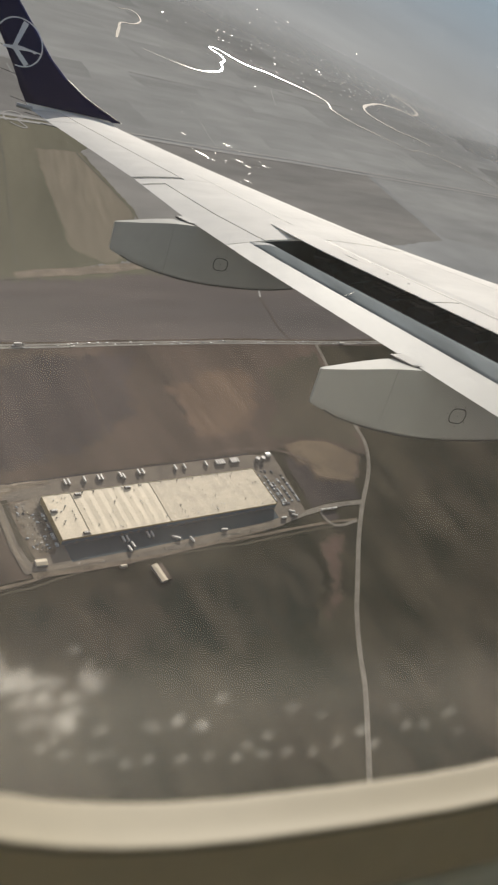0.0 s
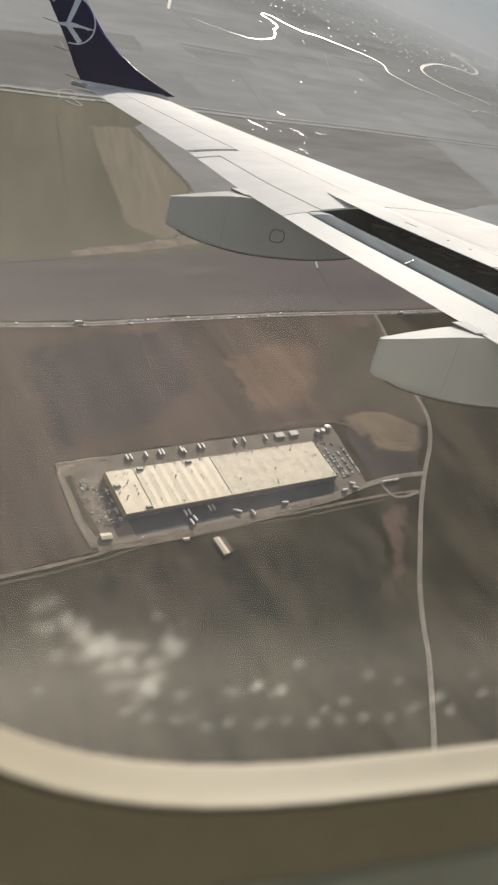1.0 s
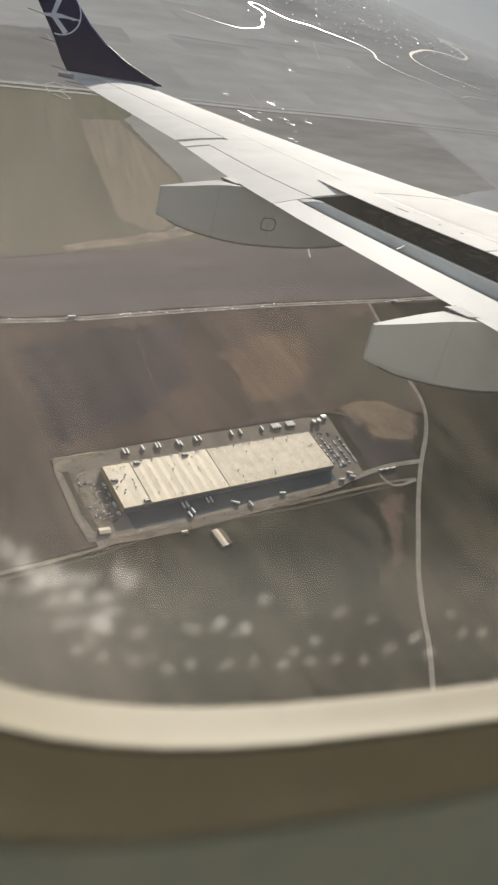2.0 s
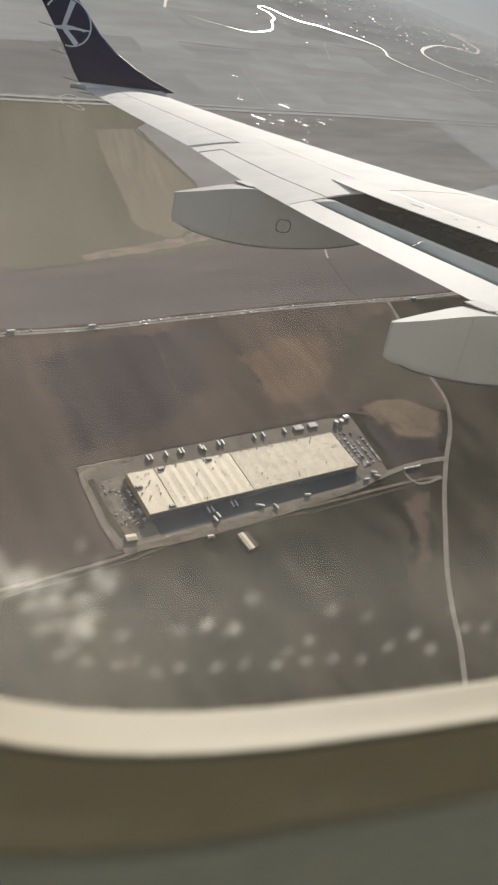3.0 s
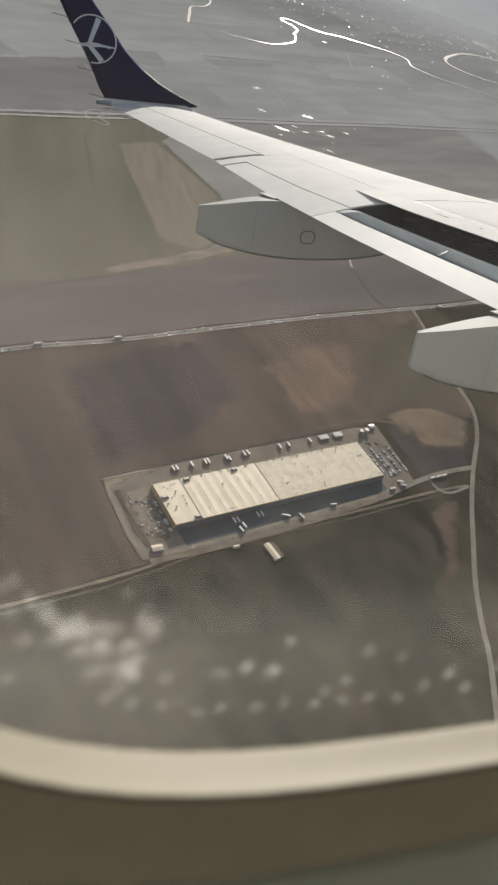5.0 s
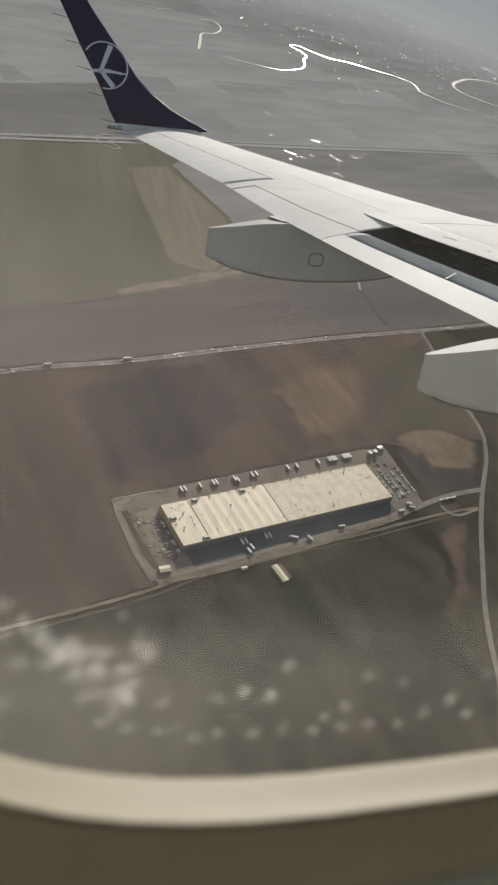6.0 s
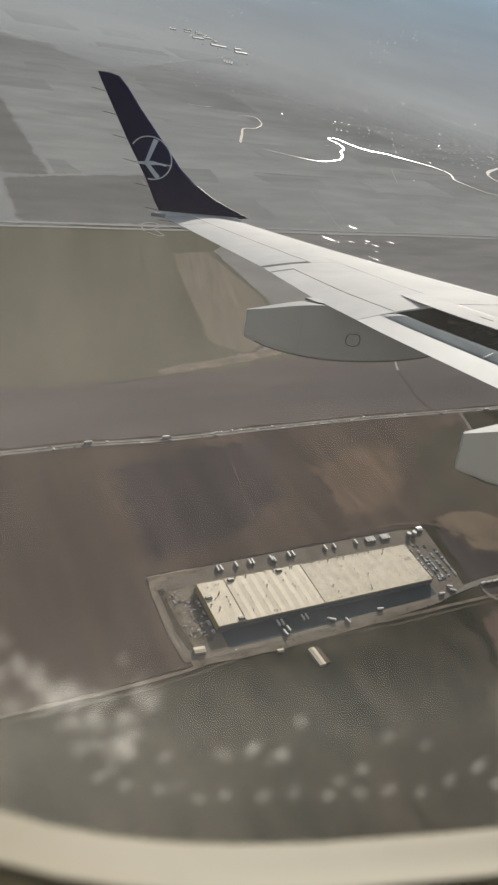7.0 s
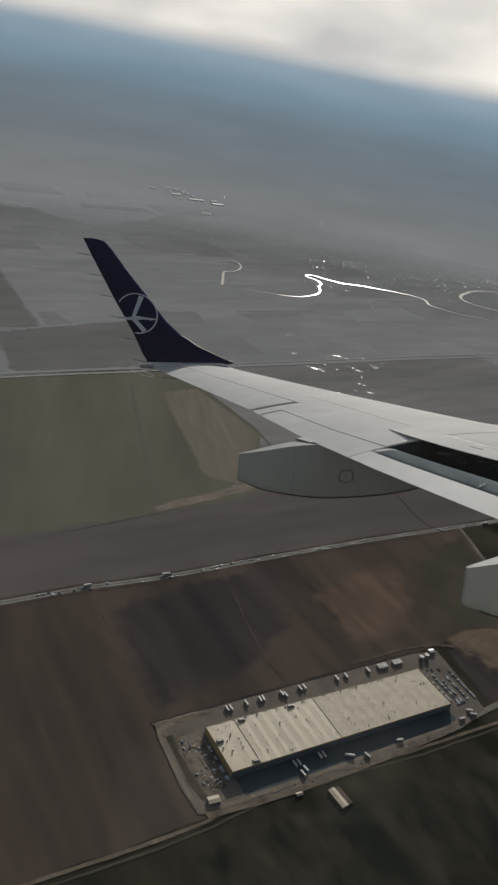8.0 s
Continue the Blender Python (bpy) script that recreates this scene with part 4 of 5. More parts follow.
def strip(name, pts, width, z, mat, label, category, step=20, uneven=0.0, seed=0, kind="structure"):
    r = random.Random(seed)
    L = smooth_line(pts, step)
    bm = bmesh.new()
    rows = []
    for i, p in enumerate(L):
        d = (L[min(i + 1, len(L) - 1)] - L[max(i - 1, 0)]).normalized()
        s = Vector((-d.y, d.x, 0))
        wa, wb = (width / 2 * (1 + uneven * r.uniform(-1, 1)) for _ in range(2))
        a, b = p + s * wa, p - s * wb
        rows.append((bm.verts.new((a.x, a.y, z)), bm.verts.new((b.x, b.y, z))))
    for (a, b), (c, d) in zip(rows, rows[1:]):
        bm.faces.new((b, d, c, a))
    return tagged(part(name, bm, mat), label, category, kind=kind)


def river(name, pts, widths, label, category="river"):
    """Water of changing width along a soft curve."""
    L = smooth_line(pts, 14)
    marks = np.cumsum([0.0] + [math.dist(a, b) for a, b in zip(pts, pts[1:])])
    run = np.cumsum([0.0] + [(b - a).length for a, b in zip(L, L[1:])])
    w = np.interp(run / run[-1], marks / marks[-1], widths)
    bm = bmesh.new()
    rows = []
    for i, p in enumerate(L):
        d = (L[min(i + 1, len(L) - 1)] - L[max(i - 1, 0)]).normalized()
        side = Vector((-d.y, d.x, 0))
        wob = [1 + 0.35 * noise.noise(Vector((p.x, p.y, k * 50)) * 0.02) for k in (0, 1)]
        a, b = p + side * w[i] / 2 * wob[0], p - side * w[i] / 2 * wob[1]
        rows.append((bm.verts.new((a.x, a.y, 0.9)), bm.verts.new((b.x, b.y, 0.9))))
    for (a, b), (c, d) in zip(rows, rows[1:]):
        bm.faces.new((b, d, c, a))
    return tagged(part(name, bm, WATER), label, category, kind="structure")


patch("field", [(-3000, -2500), (3000, -2500), (3000, 4100), (889, 2246), (488, 1855), (250, 1588), (144, 1476), (-4, 1320), (-164, 1145), (-297, 995), (-411, 876), (-581, 688), (-917, 314), (-3010, -1802)], 0.115, MEADOW, "dark olive winter grassland", "field")
patch("field", [(-700, 150), (700, 150), (336, 1031), (166, 863), (50, 746), (-50, 630), (-145, 518), (-420, 230)], 0.119, MEADOW, "dark olive winter meadow with damp patches", "field", ragged=3)
patch("field", [(-145, 522), (-49, 633), (-61, 629), (-167, 719), (-8, 903), (120, 1032), (170, 1099), (309, 1200), (280, 1262), (154, 1471), (8, 1316), (-152, 1140), (-285, 990), (-400, 871), (-707, 506), (-560, 200), (-420, 230)], 0.123, PLOUGH, "red-brown ploughed field beside the highway", "field", ragged=2, seed=1)
patch("field", [(-254, 1001), (-135, 1140), (-68, 988), (-105, 852), (-174, 748), (-311, 889)], 0.20, DARKFIELD, "dark damp ploughed strip", "field", ragged=8, seed=2, soft=30, under=PLOUGH)
patch("field", [(-41, 1100), (10, 1225), (49, 1261), (92, 1181), (96, 1105), (49, 1011)], 0.22, TAN, "dry brown grass patch", "field", ragged=9, seed=3, soft=34, under=PLOUGH)
patch("field", [(135, 1105), (132, 1190), (85, 1292), (158, 1447), (274, 1257), (296, 1201), (239, 1173), (187, 1141)], 0.21, DULLGRASS, "dull green grass field corner", "field", ragged=5, seed=4, soft=16, under=PLOUGH)
patch("field", [(166, 1099), (190, 1137), (239, 1169), (284, 1169), (294, 1102), (266, 1081), (242, 1065), (217, 1083), (194, 1080)], 0.30, SAND, "bare sandy earth patch", "bare earth", ragged=7, seed=5, soft=9, under=PLOUGH)
patch("field", [(171, 1071), (194, 1080), (217, 1083), (242, 1065), (294, 1102), (312, 1064), (268, 1018), (238, 984)], 0.26, DARKFIELD, "dark overgrown plot by the access road", "field", ragged=3, seed=6, soft=6, under=MEADOW)
patch("field", [(281, 944), (297, 968), (321, 851), (311, 801), (303, 770), (295, 841), (289, 875), (275, 915)], 0.3, REDSOIL, "dull worn earth beside the road", "bare earth", ragged=9, seed=7, soft=22, under=MEADOW)
patch("field", [(-50, 569), (62, 706), (294, 907), (322, 795), (201, 670), (-17, 513)], 0.127, WETFIELD, "dark damp grassland by the track", "field", ragged=9, seed=9, soft=34, under=MEADOW)
patch("field", [(-707, 526), (-400, 891), (-285, 1010), (-152, 1159), (7, 1334), (154, 1489), (262, 1604), (518, 1895), (294, 2089), (28, 1834), (-42, 1672), (-307, 1258), (-371, 1175), (-486, 1041), (-813, 717)], 0.112, FARDARK, "dark wet field along the highway", "field", ragged=3, seed=10, soft=18, under=OLIVE)
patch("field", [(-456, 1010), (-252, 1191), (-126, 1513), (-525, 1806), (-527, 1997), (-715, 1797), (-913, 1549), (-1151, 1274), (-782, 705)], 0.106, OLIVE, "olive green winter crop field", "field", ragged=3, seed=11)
patch("field", [(-595, 1699), (-527, 1789), (-333, 1645), (-257, 1457), (-276, 1379), (-348, 1367)], 0.22, STUBBLE, "pale tan stubble field", "field", ragged=4, seed=12, soft=10, under=OLIVE)
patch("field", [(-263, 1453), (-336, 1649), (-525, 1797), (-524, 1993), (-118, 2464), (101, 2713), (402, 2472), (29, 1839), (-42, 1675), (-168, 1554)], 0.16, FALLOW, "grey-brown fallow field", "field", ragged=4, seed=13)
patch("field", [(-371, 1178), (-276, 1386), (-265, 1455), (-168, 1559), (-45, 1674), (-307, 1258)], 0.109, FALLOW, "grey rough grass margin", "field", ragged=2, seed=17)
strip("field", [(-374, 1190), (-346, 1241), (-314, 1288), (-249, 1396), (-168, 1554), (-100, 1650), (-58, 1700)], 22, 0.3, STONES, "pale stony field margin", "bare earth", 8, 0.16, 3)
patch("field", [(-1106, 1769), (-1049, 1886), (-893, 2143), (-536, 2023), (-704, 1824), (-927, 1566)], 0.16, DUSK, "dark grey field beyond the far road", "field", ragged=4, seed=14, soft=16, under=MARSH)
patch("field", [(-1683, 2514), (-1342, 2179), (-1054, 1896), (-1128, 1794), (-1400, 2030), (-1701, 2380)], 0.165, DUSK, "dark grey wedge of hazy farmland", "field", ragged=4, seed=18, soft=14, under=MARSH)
patch("field", [(-1622, 2351), (-1056, 1910), (-911, 2201), (-1585, 3188), (-2700, 3150)], 0.135, MARSH, "fallow field greyed in colour for haze", "field", ragged=6, seed=15, soft=20, under=SOIL)
patch("field", [(-907, 2149), (-526, 2031), (-119, 2492), (100, 2742), (400, 2496), (878, 2824), (700, 4400), (-1450, 4400), (-1579, 3199)], 0.13, MARSH, "wet river meadows greyed in colour for haze", "field", ragged=6, seed=16)



# far parcels, each a little different in tone, greyed in colour for haze
rng = random.Random(52)
along, across = Vector((0.65, 0.76)), Vector((-0.76, 0.65))
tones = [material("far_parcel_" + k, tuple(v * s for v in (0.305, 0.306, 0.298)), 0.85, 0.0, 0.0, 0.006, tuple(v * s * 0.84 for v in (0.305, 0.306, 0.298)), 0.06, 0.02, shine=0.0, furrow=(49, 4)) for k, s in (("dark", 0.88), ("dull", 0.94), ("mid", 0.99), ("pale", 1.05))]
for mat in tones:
    fade_to_haze(mat)
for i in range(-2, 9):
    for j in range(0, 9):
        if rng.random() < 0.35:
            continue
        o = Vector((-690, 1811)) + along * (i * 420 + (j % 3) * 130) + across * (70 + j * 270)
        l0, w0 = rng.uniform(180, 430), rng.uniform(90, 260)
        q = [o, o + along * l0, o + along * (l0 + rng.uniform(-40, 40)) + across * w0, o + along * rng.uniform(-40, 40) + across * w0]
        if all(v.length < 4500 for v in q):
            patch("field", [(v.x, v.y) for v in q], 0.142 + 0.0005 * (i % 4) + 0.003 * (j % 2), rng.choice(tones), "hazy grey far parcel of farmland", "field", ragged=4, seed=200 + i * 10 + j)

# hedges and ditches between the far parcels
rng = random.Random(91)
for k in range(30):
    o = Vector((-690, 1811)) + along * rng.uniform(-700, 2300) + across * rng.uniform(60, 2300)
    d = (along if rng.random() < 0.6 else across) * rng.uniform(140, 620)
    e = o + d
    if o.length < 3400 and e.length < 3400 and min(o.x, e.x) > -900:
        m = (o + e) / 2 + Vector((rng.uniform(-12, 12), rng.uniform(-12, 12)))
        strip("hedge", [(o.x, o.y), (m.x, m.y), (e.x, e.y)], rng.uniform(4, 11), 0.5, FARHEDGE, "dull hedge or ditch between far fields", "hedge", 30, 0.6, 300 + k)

# roads
HW = [(-905, 318), (-560, 702), (-416, 864), (-358, 928), (-291, 993), (-225, 1066), (-157, 1144), (-78, 1232), (8, 1326), (100, 1422), (190, 1516), (253, 1584), (500, 1862), (900, 2310)]
strip("road", HW, 4.8, 0.60, HIGHWAY, "pale two-lane highway carriageway", "road", 40)
strip("road", [(x - 4.4, y + 3.9) for x, y in HW], 4.4, 0.62, HIGHWAY, "pale two-lane highway carriageway", "road", 40)
strip("verge", [(x - 2, y + 2) for x, y in HW], 22, 0.4, PLOUGH, "dull brown highway verge", "verge", 40, 0.15)
strip("road", [(154, 1475), (176, 1440), (221, 1356), (264, 1276), (291, 1240), (308, 1201), (318, 1140), (319, 1052), (324, 970), (333, 893), (343, 814), (358, 746), (369, 710), (380, 655), (402, 520), (430, 300)], 7.5, 0.7, ROADTOP, "pale winding side road", "road", 20)
strip("road", [(319, 1058), (293, 1034), (264, 1004), (233, 964), (206, 925)], 9, 0.72, ROADTOP, "pale access road to the yard", "road", 10)
patch("basin", [(256, 981), (277, 1001), (288, 995), (279, 980), (262, 970)], 0.29, DARKFIELD, "dark wet rain basin inside the road loop", "basin", ragged=1, seed=41)
strip("road", [(258, 998), (258, 980), (279, 970), (296, 981), (316, 1008)], 5, 0.73, ROADTOP, "narrow looping service road", "road", 6)
strip("track", [(315, 1009), (264, 962), (210, 905), (147, 838), (87, 780), (33, 722), (-18, 669), (-60, 612), (-104, 562), (-145, 518), (-330, 325), (-500, 145)], 4.6, 0.66, DIRT, "brown dirt track beside the yard", "track", 15, 0.2, 5)
strip("ditch", [(325, 1012), (272, 958), (217, 900), (154, 832), (94, 775), (40, 717), (-11, 664), (-54, 606), (-138, 512), (-325, 320)], 3, 0.5, DULLGRASS, "dark ditch beside the track", "ditch", 15, 0.4, 6)
strip("track", [(-331, 891), (-290, 850), (-230, 792), (-183, 746), (-165, 734)], 2.0, 0.5, FAINT, "faint field track", "track", 8, 0.6, 7)
strip("track", [(-175, 1040), (-120, 965), (-96, 934), (-62, 900), (-40, 883)], 2.2, 0.5, FAINT, "faint field track", "track", 8, 0.6, 8)
strip("track", [(40, 962), (92, 1022), (128, 1058), (165, 1082), (215, 1092)], 5, 0.5, FAINT, "scuffed earth track behind the yard", "track", 8, 0.6, 15)
FAR = [(-1180, 1240), (-913, 1551), (-820, 1660), (-705, 1790), (-524, 2010), (-314, 2247), (-118, 2478), (92, 2712), (450, 3110), (900, 3600)]
strip("road", [(x + 8, y - 7) for x, y in FAR], 10, 0.8, PALEROAD, "pale distant main road", "road", 60)
strip("road", [(x - 8, y + 7) for x, y in FAR], 9, 0.8, PALEROAD, "pale distant main road", "road", 60)
strip("road", [(-700, 1764), (-724, 1795), (-718, 1826), (-699, 1837), (-686, 1815), (-692, 1797), (-655, 1783), (-664, 1768), (-690, 1766)], 4.5, 0.85, PALEROAD, "looping slip road of an interchange", "road", 10)
strip("track", [(29, 1830), (-5, 1779), (-50, 1701)], 4.5, 0.7, PALEROAD, "pale field lane", "track", 15, 0.2, 9)
strip("track", [(-50, 1701), (-23, 1631), (8, 1551)], 4.5, 0.7, PALEROAD, "pale field lane", "track", 15, 0.2, 9)
strip("track", [(8, 1551), (42, 1504), (76, 1460), (104, 1445)], 2.4, 0.7, FAINT, "faint field lane", "track", 15, 0.4, 9)
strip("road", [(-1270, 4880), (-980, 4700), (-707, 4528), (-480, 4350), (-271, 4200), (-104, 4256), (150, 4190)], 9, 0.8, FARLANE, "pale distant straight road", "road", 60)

strip("ditch", [(-668, 1680), (-565, 1512), (-467, 1351), (-391, 1228)], 5, 0.5, HEDGE, "dark field ditch", "ditch", 20, 0.3, 31)
strip("ditch", [(-529, 1783), (-432, 1715), (-333, 1644), (-267, 1575)], 6, 0.5, HEDGE, "dark field ditch", "ditch", 20, 0.3, 32)
strip("ditch", [(-483, 1026), (-372, 1180), (-350, 1215)], 4, 0.5, HEDGE, "dark field ditch", "ditch", 20, 0.4, 33)

# water: a winding river, oxbows and flooded hollows
RIVER = [(-760, 2815), (-699, 2830), (-660, 2848), (-628, 2862), (-594, 2880), (-564, 2909), (-538, 2969), (-525, 3024), (-536, 3086), (-552, 3128), (-556, 3184), (-571, 3208), (-594, 3230), (-618, 3237), (-638, 3250), (-640, 3276), (-613, 3293),
         (-579, 3287), (-532, 3278), (-477, 3283), (-420, 3319), (-358, 3336), (-285, 3357), (-221, 3369), (-164, 3359), (-139, 3328), (-122, 3281), (-82, 3264), (-8, 3251), (96, 3270), (185, 3276), (230, 3289), (262, 3351), (420, 3420), (700, 3380)]
river("river", RIVER, [2, 2.5, 1.2, 3, 4, 5, 6, 7, 7.5, 8, 8, 8, 9, 9, 8, 9, 8, 7, 6, 6, 6.5, 7, 7, 7, 7.5, 10, 10, 7, 6, 5, 4, 4, 4, 4, 4], "bright winding river")
river("oxbow", [(-990, 3140), (-944, 3204), (-886, 3135), (-878, 3040), (-905, 2985), (-872, 2880), (-842, 2790)], [4, 5, 6, 7, 8, 11, 9], "curved oxbow of still water", "water")
river("oxbow", [(-1190, 3060), (-1130, 3090), (-1095, 3150)], [4, 8, 5], "faint curved pond", "water")
river("river", [(330, 4190), (262, 4151), (175, 4108), (55, 4080), (111, 4048), (194, 3977), (184, 3879), (108, 3847), (25, 3756), (-19, 3603), (-4, 3519), (58, 3483), (153, 3479), (223, 3505), (290, 3508)], [8, 9, 10, 12, 12, 14, 12, 12, 12, 16, 12, 10, 9, 8, 8], "looping branch of the river")
# Canal water is a matte pale strip; its sheen is put into the colour.
for k, pts in enumerate((((-487, 2526), (-444, 2452), (-399, 2393), (-350, 2319), (-309, 2272)), ((-350, 3133), (-319, 3039), (-287, 2955)), ((-202, 2098), (-177, 2075), (-148, 2053)))):
    strip("canal", pts, (1.6, 2.2, 1.4)[k], 0.9, FARLANE, "narrow straight drainage canal, its sheen a painted pale strip", "canal", 12, 0.5, 14 + k)
rng = random.Random(21)
# flood pools: place and size
POOLS = ((-326, 2165, 9), (-294, 2330, 6), (-207, 2246, 4.5), (-234, 2256, 4), (-173, 2315, 6), (-297, 2164, 3), (-268, 2208, 3), (-184, 2141, 4.5), (-144, 2094, 5), (-185, 2077, 1.5), (-219, 2030, 3), (-471, 2410, 3.5), (-407, 2245, 4), (-45, 2436, 3.5),
         (-213, 3229, 4), (-247, 3075, 3), (-183, 3013, 3), (-167, 2851, 3.5), (-76, 2979, 5), (-397, 3051, 2.6), (-444, 3164, 3), (-510, 3170, 2), (-231, 2779, 2), (-331, 2692, 2), (-403, 2566, 1.4), (-81, 2253, 3), (-97, 2073, 1.6), (-190, 2201, 2.4))


def pool(x, y, r, seed):
    q = random.Random(seed)
    bm = bmesh.new()
    n = 26
    ph = [q.uniform(0, math.tau) for _ in range(4)]
    vs = []
    for k in range(n):
        t = k / n * math.tau
        w = r * (0.7 + 0.25 * math.sin(2 * t + ph[0]) + 0.2 * math.sin(3 * t + ph[1]) + 0.12 * math.sin(6 * t + ph[2]))
        px, py = w * 3.0 * math.cos(t), w * 0.17 * math.sin(t)
        vs.append(bm.verts.new((x + 0.99 * px - 0.12 * py, y + 0.12 * px + 0.99 * py, 0.9)))
    bm.faces.new(vs)
    bmesh.ops.triangulate(bm, faces=bm.faces)
    return tagged(part("pool", bm, POND), "shallow flood pool catching the light", "pool", "flood pools on the meadows", "structure")


for k, (x, y, r) in enumerate(POOLS):
    pool(x, y, r, k * 17)
    for j in range(4):
        pool(x + rng.gauss(0, r * 3.2), y + rng.gauss(0, r * 4.5), r * rng.uniform(0.12, 0.4), k * 17 + j + 1)
# Small glossy pools added at random to stand for far bright specks.
for k in range(200):
    if k < 150:
        f = rng.random()
        x, y = -760 + 900 * f + rng.gauss(0, 60), 3480 + 330 * f + rng.gauss(0, 150)      # specks round the village beyond the river
    else:
        x, y = rng.uniform(-900, 800), rng.uniform(2750, 4650)
    pool(x, y, rng.uniform(0.35, 1.1) * (1.8 if rng.random() < 0.12 else 1), 100 + k)

# ---- the warehouse and its yard ----
YARD = Matrix.Translation((-48.5, 688.5, 0)) @ Matrix.Rotation(math.atan2(253, 234), 4, "Z")   # along the long side, then away from the camera
WL_, WW, WH = 345.0, 73.5, 11.0


def yard_patch(name, pts, z, mat, label, category, **kw):
    p3 = [YARD @ Vector((*p, 0)) for p in pts]
    return patch(name, [(p.x, p.y) for p in p3], z, mat, label, category, **kw)


yard_patch("pavement", [(-53, 106), (60, 109), (187, 110), (366, 110), (411, 104), (404, 40), (396, -17), (338, -34), (230, -40), (120, -45), (22, -43), (-58, -32), (-62, 10), (-58, 70)], 0.75, ASPHALT, "grey asphalt yard round the warehouse", "pavement")
yard_patch("field", [(-47, 80), (-8, 80), (-8, 70), (-6, -2), (-12, -12), (-46, -13), (-50, 10), (-50, 40)], 0.9, DIRT, "worn earth plot in the yard", "bare earth", ragged=1.5, seed=20)
yard_patch("pavement", [(-32, 78), (-5, 79), (-12, 45), (-20, 7), (-38, 7), (-34, 40)], 0.97, YARDROAD, "pale littered storage ground in the yard", "pavement", ragged=1.5, seed=26)
yard_patch("field", [(-49, 84), (-40, 82), (-42, 30), (-38, -14), (-46, -16), (-52, 10)], 0.95, DULLGRASS, "thin grass strip in the yard", "grass", ragged=1.5, seed=22)
yard_patch("field", [(-55, 105), (22, 108), (26, 100), (-20, 97), (-44, 90), (-50, 74), (-58, 74)], 0.86, DIRT, "trampled pale earth in the corner of the yard", "bare earth", ragged=1.2, seed=24)
yard_patch("verge", [(-50, -33), (20, -38), (120, -40), (330, -32), (330, -36), (120, -46), (20, -45), (-50, -40)], 0.9, DIRT, "trampled earth strip along the yard", "verge", ragged=1.5, seed=21)
yard_patch("verge", [(-60, 111), (100, 113), (366, 115), (366, 110.5), (187, 110.5), (60, 109.5), (-54, 106.5)], 0.9, DARKFIELD, "dark ditch along the yard", "ditch", ragged=1.0, seed=23)
pts = [YARD @ Vector((u, v, 0)) for u, v in ((-30, 100), (-52, 96), (-56, 60), (-57, 10), (-53, -22), (-30, -30), (40, -32), (200, -28), (330, -24), (380, -8))]
# This strip paints the warehouse's shadow onto the yard.
yard_patch("pavement", [(4, -27), (4, -0.5), (341, -0.5), (341, -24), (250, -26), (120, -28)], 0.80, SHADOW_ASPHALT, "asphalt apron along the docks, the warehouse's shadow painted in", "pavement")
heap = [YARD @ Vector((u, v, 0)) for u, v in ((-56, 107), (-38, 107.4), (-16, 107.3), (6, 107.6), (19, 104))]
strip("spoil_heap", [(p.x, p.y) for p in heap], 2.2, 0.96, STONES, "pale rubble along the edge of the yard", "rubble", 4, 0.7, 40)
strip("road", [(p.x, p.y) for p in pts], 5.6, 0.93, YARDROAD, "pale perimeter road inside the yard", "road", 8)

warehouse = thing("warehouse", YARD, "long warehouse with a cream roof and ochre slate walls", "warehouse")
for name, x0, x1, y0, y1 in (("wall", 0, WL_, 0, 0.4), ("wall", 0, WL_, WW - 0.4, WW), ("wall", 0, 0.4, 0.4, WW - 0.4), ("wall", WL_ - 0.4, WL_, 0.4, WW - 0.4)):
    part(name, box(bmesh.new(), x0, x1, y0, y1, 0, WH - 2.6), YELLOW if x1 < 1 else BLUEWALL, warehouse, "ochre wall cladding" if x1 < 1 else "slate blue wall cladding")
    part("parapet", box(bmesh.new(), x0, x1, y0, y1, WH - 2.598, WH), YELLOW, warehouse, "ochre top band of the wall")
SEC = ((0.6, 39.4, ROOF), (40.0, 158.6, ROOF), (159.4, 344.4, ROOF_OLD))
for k, (x0, x1, m) in enumerate(SEC):
    n = (2, 8, 11)[k]
    bm = bmesh.new()
    rows = []
    for j in range(2 * n + 1):
        x = x0 + (x1 - x0) * j / (2 * n)
        z = WH - 0.5 + ((0.22, 0.32, 0.16)[k] if j % 2 else 0.0)
        rows.append((bm.verts.new((x, 0.45, z)), bm.verts.new((x, WW - 0.45, z))))
    for (a, b), (c, d) in zip(rows, rows[1:]):
        bm.faces.new((a, c, d, b))
    part("roof", bm, m, warehouse, "ribbed cream roof membrane")
    for j in range(1, n):
        x = x0 + (x1 - x0) * j / n
        part("gutter", box(bmesh.new(), x - 0.22, x + 0.22, 1.5, WW - 1.5, WH - 0.52, WH - 0.46), ROOF_OLD, warehouse)
rng = random.Random(77)
for k, (x0, x1, n) in enumerate(((40.0, 158.6, 8), (159.4, 344.4, 11))):
    for j in range(n):
        x = x0 + (x1 - x0) * (j + 0.5) / n
        for y in range(6):
            if rng.random() < 0.75:
                part("rooflight", box(bmesh.new(), x - 0.8, x + 0.8, 5 + y * 11 + rng.uniform(-1, 1), 9 + y * 11 + rng.uniform(0, 3), WH - 0.42, WH - 0.33, 0.05), ROOF_OLD if k == 0 else ROOF, warehouse, "low dusty rooflight")
part("fire_wall", box(bmesh.new(), 39.4, 40.0, 0.4, WW - 0.4, WH - 1, WH + 0.15), ROOF_OLD, warehouse)
part("fire_wall", box(bmesh.new(), 158.6, 159.4, 0.4, WW - 0.4, WH - 1, WH + 0.15), ROOF_OLD, warehouse)
rng = random.Random(5)
